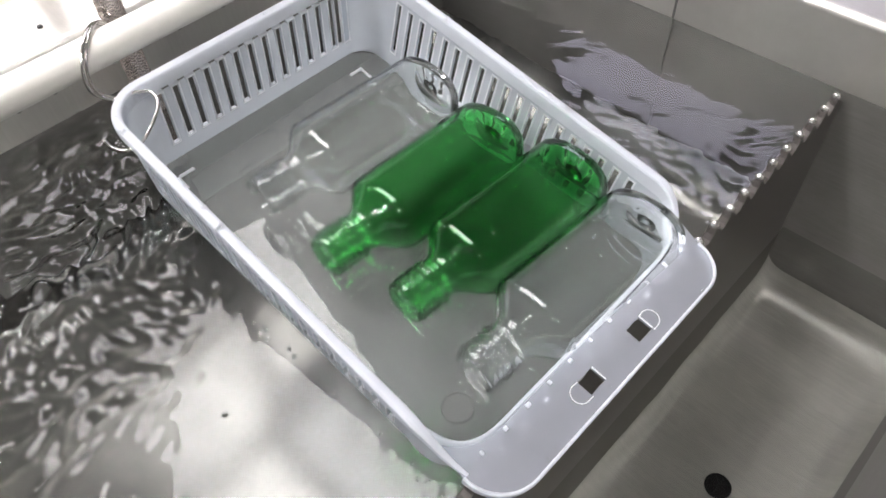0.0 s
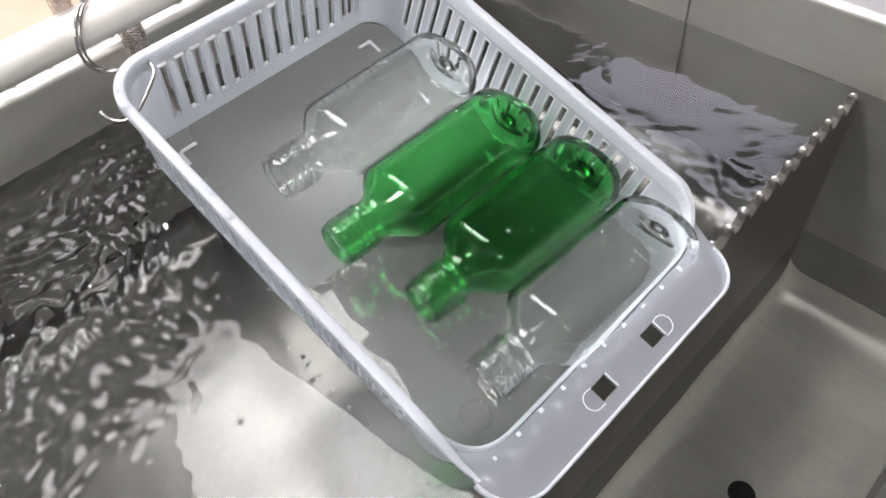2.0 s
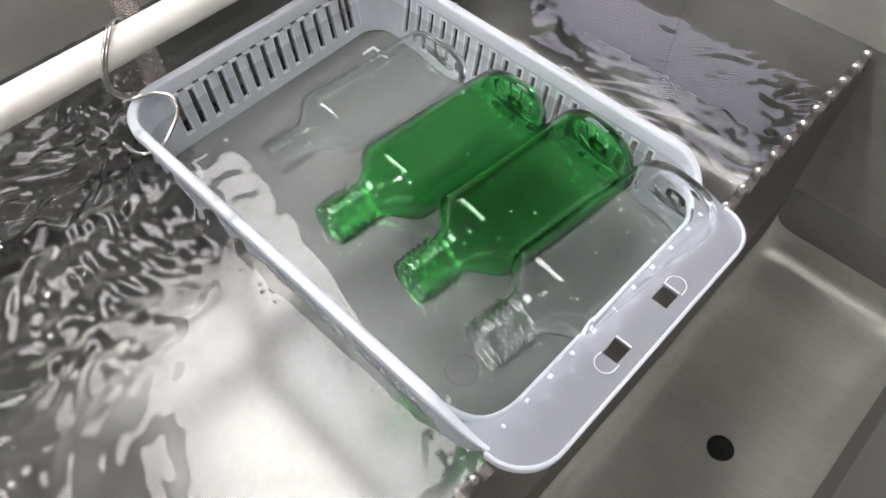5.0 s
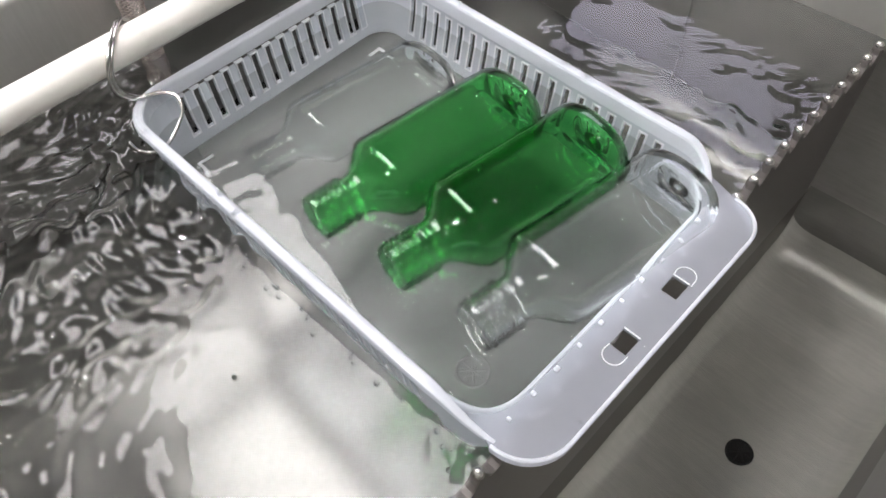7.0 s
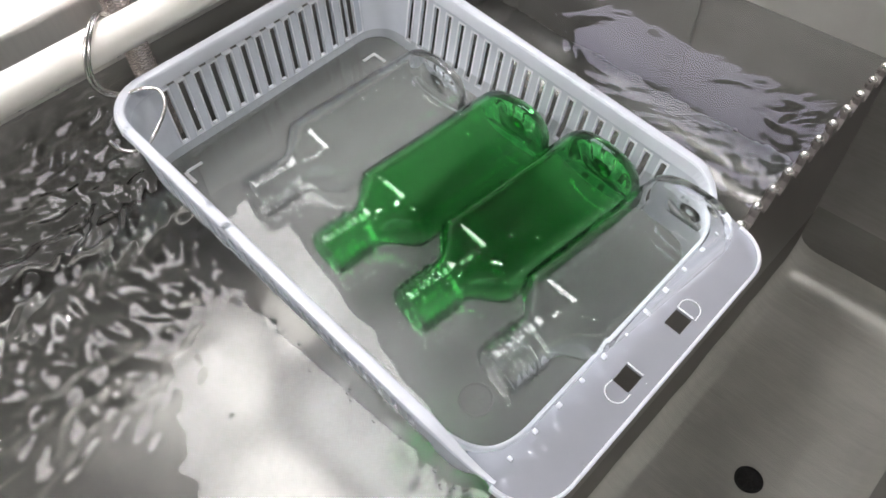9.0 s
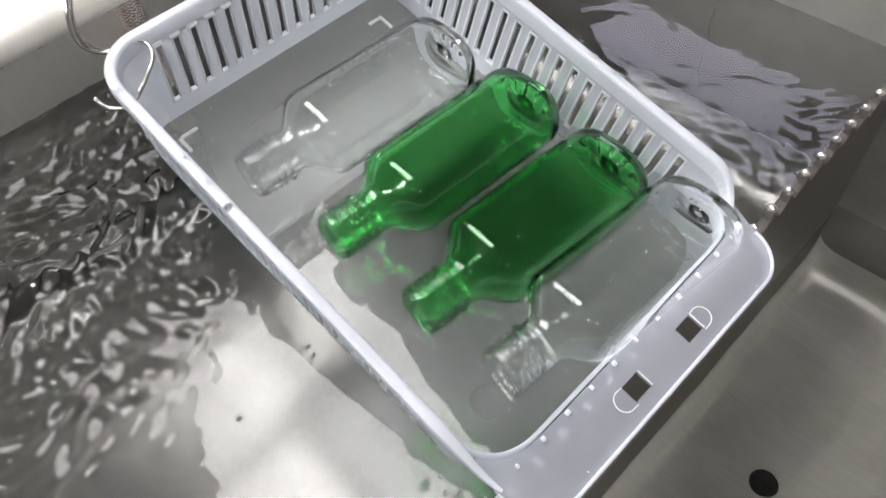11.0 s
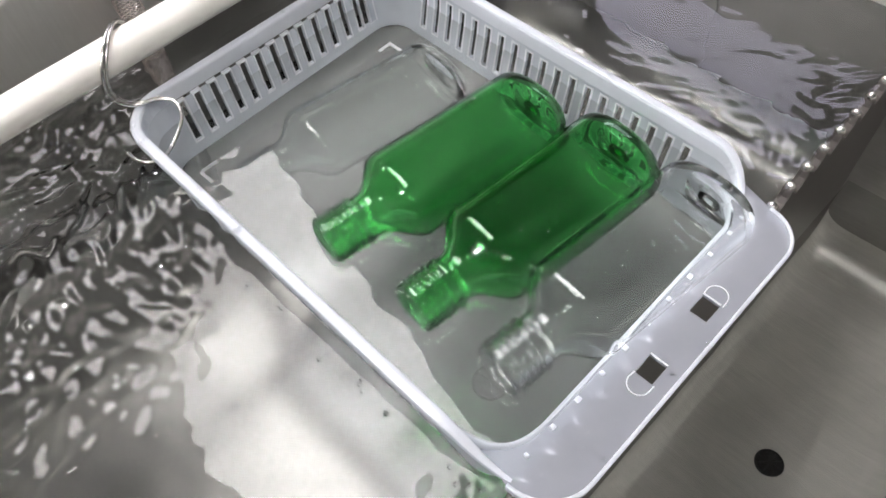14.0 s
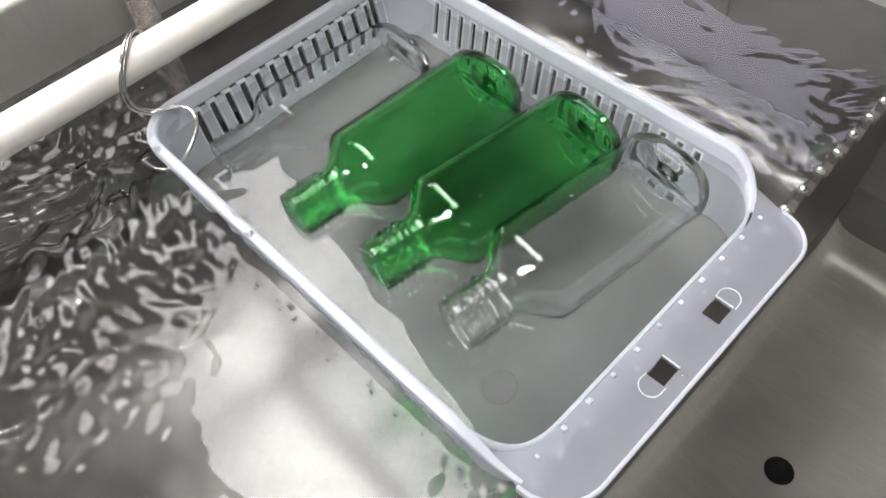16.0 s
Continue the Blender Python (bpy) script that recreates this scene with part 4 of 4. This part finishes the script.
    walk(bottle_b, [
        (0.0, pose(-0.1733, 0.1417, 0.0145, 0.69, 0, -1.27)),
        (0.5, pose(-0.1732, 0.1421, 0.0195, 0.69, 0, -1.27)),
        (1.0, pose(-0.1720, 0.1429, 0.0255, 0.69, 0, -1.26)),
        (1.5, pose(-0.1725, 0.1438, 0.0265, 0.69, 0, -0.94)),
        (2.0, pose(-0.1693, 0.1421, 0.0375, 0.69, 0, -1.58)),
        (2.5, pose(-0.1673, 0.1415, 0.0425, 0.69, 0, -2.23)),
        (3.0, pose(-0.1694, 0.1427, 0.0335, 0.69, 0, -2.83)),
        (3.5, pose(-0.1751, 0.1460, 0.0175, 0.69, 0, -3.04)),
        (4.0, pose(-0.1700, 0.1413, 0.0100, 0.92, 0, -4.13)),
        (5.0, pose(-0.1691, 0.1366, 0.0065, 0.70, 0, -5.14)),
        (5.8, pose(-0.1669, 0.1314, 0.0055, 0.70, 0, -5.98)),
        (6.5, pose(-0.1642, 0.1264, 0.0050, 0.94, 0, -6.75)),
        (7.0, pose(-0.1761, 0.1300, 0.0062, 0.93, 0, -7.94)),
        (7.5, pose(-0.1865, 0.1285, 0.0054, 0.93, 0, -6.71)),
        (8.0, pose(-0.1994, 0.1299, 0.0064, 0.93, 0, -5.25)),
        (8.5, pose(-0.1997, 0.1325, 0.0085, 0.92, 0, -8.40)),
        (9.0, pose(-0.1695, 0.1331, 0.0100, 0.92, 0, -5.05)),
        (9.5, pose(-0.1685, 0.1302, 0.0100, 0.92, 0, -5.74)),
        (10.2, pose(-0.1698, 0.1324, 0.0191, 0.69, 0, -4.66)),
        (10.9, pose(-0.1711, 0.1346, 0.0278, 0.69, 0, -3.63)),
        (11.5, pose(-0.1724, 0.1368, 0.0256, 0.69, 0, -2.77)),
        (12.0, pose(-0.1737, 0.1387, 0.0165, 0.69, 0, -2.08)),
        (12.5, pose(-0.1715, 0.1360, 0.0100, 0.91, 0, -4.33)),
        (13.0, pose(-0.1676, 0.1307, 0.0100, 0.92, 0, -5.77)),
        (13.5, pose(-0.1664, 0.1289, 0.0081, 0.93, 0, -6.88)),
        (14.0, pose(-0.1697, 0.1276, 0.0062, 0.93, 0, -7.66)),
        (14.5, pose(-0.1727, 0.1261, 0.0055, 0.94, 0, -8.85)),
        (15.0, pose(-0.1832, 0.1252, 0.0052, 0.94, 0, -7.17)),
        (15.5, pose(-0.1961, 0.1243, 0.0051, 0.94, 0, -5.74)),
        (16.0, pose(-0.2108, 0.1244, 0.0050, 0.94, 0, -3.72)),
    ])
    walk(bottle_c, [
        (0.0, pose(-0.1066, 0.1524, 0.0100, 0.92, 0, -3.16)),
        (0.5, pose(-0.1076, 0.1534, 0.0100, 0.92, 0, -3.16)),
        (1.0, pose(-0.1085, 0.1553, 0.0100, 0.91, 0, -3.13)),
        (1.5, pose(-0.1081, 0.1548, 0.0100, 0.91, 0, -2.80)),
        (2.0, pose(-0.1070, 0.1557, 0.0155, 0.69, 0, -1.52)),
        (2.5, pose(-0.1055, 0.1542, 0.0185, 0.69, 0, -1.84)),
        (3.0, pose(-0.1066, 0.1557, 0.0135, 0.69, 0, -3.01)),
        (3.5, pose(-0.1042, 0.1515, 0.0100, 0.91, 0, -4.64)),
        (4.0, pose(-0.0994, 0.1452, 0.0100, 0.92, 0, -4.13)),
        (5.0, pose(-0.0992, 0.1399, 0.0105, 0.70, 0, -5.40)),
        (5.8, pose(-0.0990, 0.1358, 0.0105, 0.70, 0, -6.46)),
        (6.5, pose(-0.0989, 0.1321, 0.0100, 0.94, 0, -7.42)),
        (7.0, pose(-0.1085, 0.1345, 0.0100, 0.93, 0, -8.70)),
        (7.5, pose(-0.1177, 0.1335, 0.0100, 0.94, 0, -9.79)),
        (8.0, pose(-0.1284, 0.1355, 0.0100, 0.93, 0, -10.33)),
        (8.5, pose(-0.1284, 0.1374, 0.0100, 0.92, 0, -10.74)),
        (9.0, pose(-0.1003, 0.1384, 0.0100, 0.92, 0, -5.40)),
        (9.5, pose(-0.1008, 0.1369, 0.0100, 0.92, 0, -5.74)),
        (10.2, pose(-0.1018, 0.1383, 0.0105, 0.69, 0, -5.07)),
        (10.9, pose(-0.1027, 0.1396, 0.0105, 0.69, 0, -4.42)),
        (11.5, pose(-0.1035, 0.1408, 0.0105, 0.69, 0, -3.86)),
        (12.0, pose(-0.1042, 0.1418, 0.0100, 0.91, 0, -3.40)),
        (12.5, pose(-0.1008, 0.1384, 0.0100, 0.91, 0, -3.77)),
        (13.0, pose(-0.0984, 0.1340, 0.0100, 0.92, 0, -4.79)),
        (13.5, pose(-0.0974, 0.1321, 0.0100, 0.92, 0, -5.49)),
        (14.0, pose(-0.0994, 0.1302, 0.0100, 0.92, 0, -5.49)),
        (14.5, pose(-0.1013, 0.1292, 0.0100, 0.93, 0, -6.20)),
        (15.0, pose(-0.1110, 0.1302, 0.0100, 0.93, 0, -6.92)),
        (15.5, pose(-0.1226, 0.1292, 0.0100, 0.93, 0, -7.57)),
        (16.0, pose(-0.1366, 0.1297, 0.0100, 0.93, 0, -8.04)),
    ])
    walk(bottle_d, [
        (0.0, pose(-0.0398, 0.1456, 0.0100, 0.93, 0, -3.35)),
        (0.5, pose(-0.0398, 0.1442, 0.0100, 0.94, 0, -3.37)),
        (1.0, pose(-0.0398, 0.1442, 0.0100, 0.93, 0, -3.33)),
        (1.5, pose(-0.0384, 0.1427, 0.0100, 0.93, 0, -2.98)),
        (2.0, pose(-0.0384, 0.1437, 0.0100, 0.93, 0, -3.60)),
        (2.5, pose(-0.0379, 0.1427, 0.0100, 0.93, 0, -3.92)),
        (3.0, pose(-0.0394, 0.1447, 0.0100, 0.93, 0, -4.90)),
        (3.5, pose(-0.0389, 0.1437, 0.0100, 0.93, 0, -5.87)),
        (4.0, pose(-0.0374, 0.1394, 0.0100, 0.93, 0, -5.64)),
        (5.0, pose(-0.0374, 0.1380, 0.0105, 0.70, 0, -6.78)),
        (5.8, pose(-0.0374, 0.1369, 0.0105, 0.70, 0, -7.70)),
        (6.5, pose(-0.0374, 0.1360, 0.0100, 0.94, 0, -8.51)),
        (7.0, pose(-0.0447, 0.1374, 0.0100, 0.94, 0, -9.57)),
        (7.5, pose(-0.0558, 0.1384, 0.0100, 0.94, 0, -10.03)),
        (8.0, pose(-0.0674, 0.1403, 0.0100, 0.94, 0, -10.03)),
        (8.5, pose(-0.0635, 0.1418, 0.0100, 0.94, 0, -10.52)),
        (9.0, pose(-0.0369, 0.1427, 0.0100, 0.93, 0, -5.94)),
        (9.5, pose(-0.0379, 0.1427, 0.0100, 0.93, 0, -6.01)),
        (10.2, pose(-0.0383, 0.1427, 0.0105, 0.70, 0, -5.86)),
        (10.9, pose(-0.0387, 0.1427, 0.0105, 0.70, 0, -5.71)),
        (11.5, pose(-0.0391, 0.1427, 0.0105, 0.70, 0, -5.59)),
        (12.0, pose(-0.0394, 0.1427, 0.0100, 0.92, 0, -5.49)),
        (12.5, pose(-0.0379, 0.1403, 0.0100, 0.93, 0, -5.25)),
        (13.0, pose(-0.0374, 0.1369, 0.0100, 0.93, 0, -6.27)),
        (13.5, pose(-0.0369, 0.1350, 0.0100, 0.93, 0, -6.67)),
        (14.0, pose(-0.0389, 0.1340, 0.0100, 0.93, 0, -6.67)),
        (14.5, pose(-0.0403, 0.1331, 0.0100, 0.94, 0, -7.08)),
        (15.0, pose(-0.0500, 0.1335, 0.0100, 0.94, 0, -7.13)),
        (15.5, pose(-0.0631, 0.1335, 0.0100, 0.94, 0, -7.46)),
        (16.0, pose(-0.0771, 0.1345, 0.0100, 0.94, 0, -7.13)),
    ])
    # the water surface sways
    rows = []
    for i in range(33):
        t = i * 0.5
        rows.append((t, pose(0, 0.012 * math.sin(t * 2.9) + 0.006 * math.sin(t * 5.3 + 1), 0.0006 * math.sin(t * 4.1))))
    walk(water, rows)


motions()
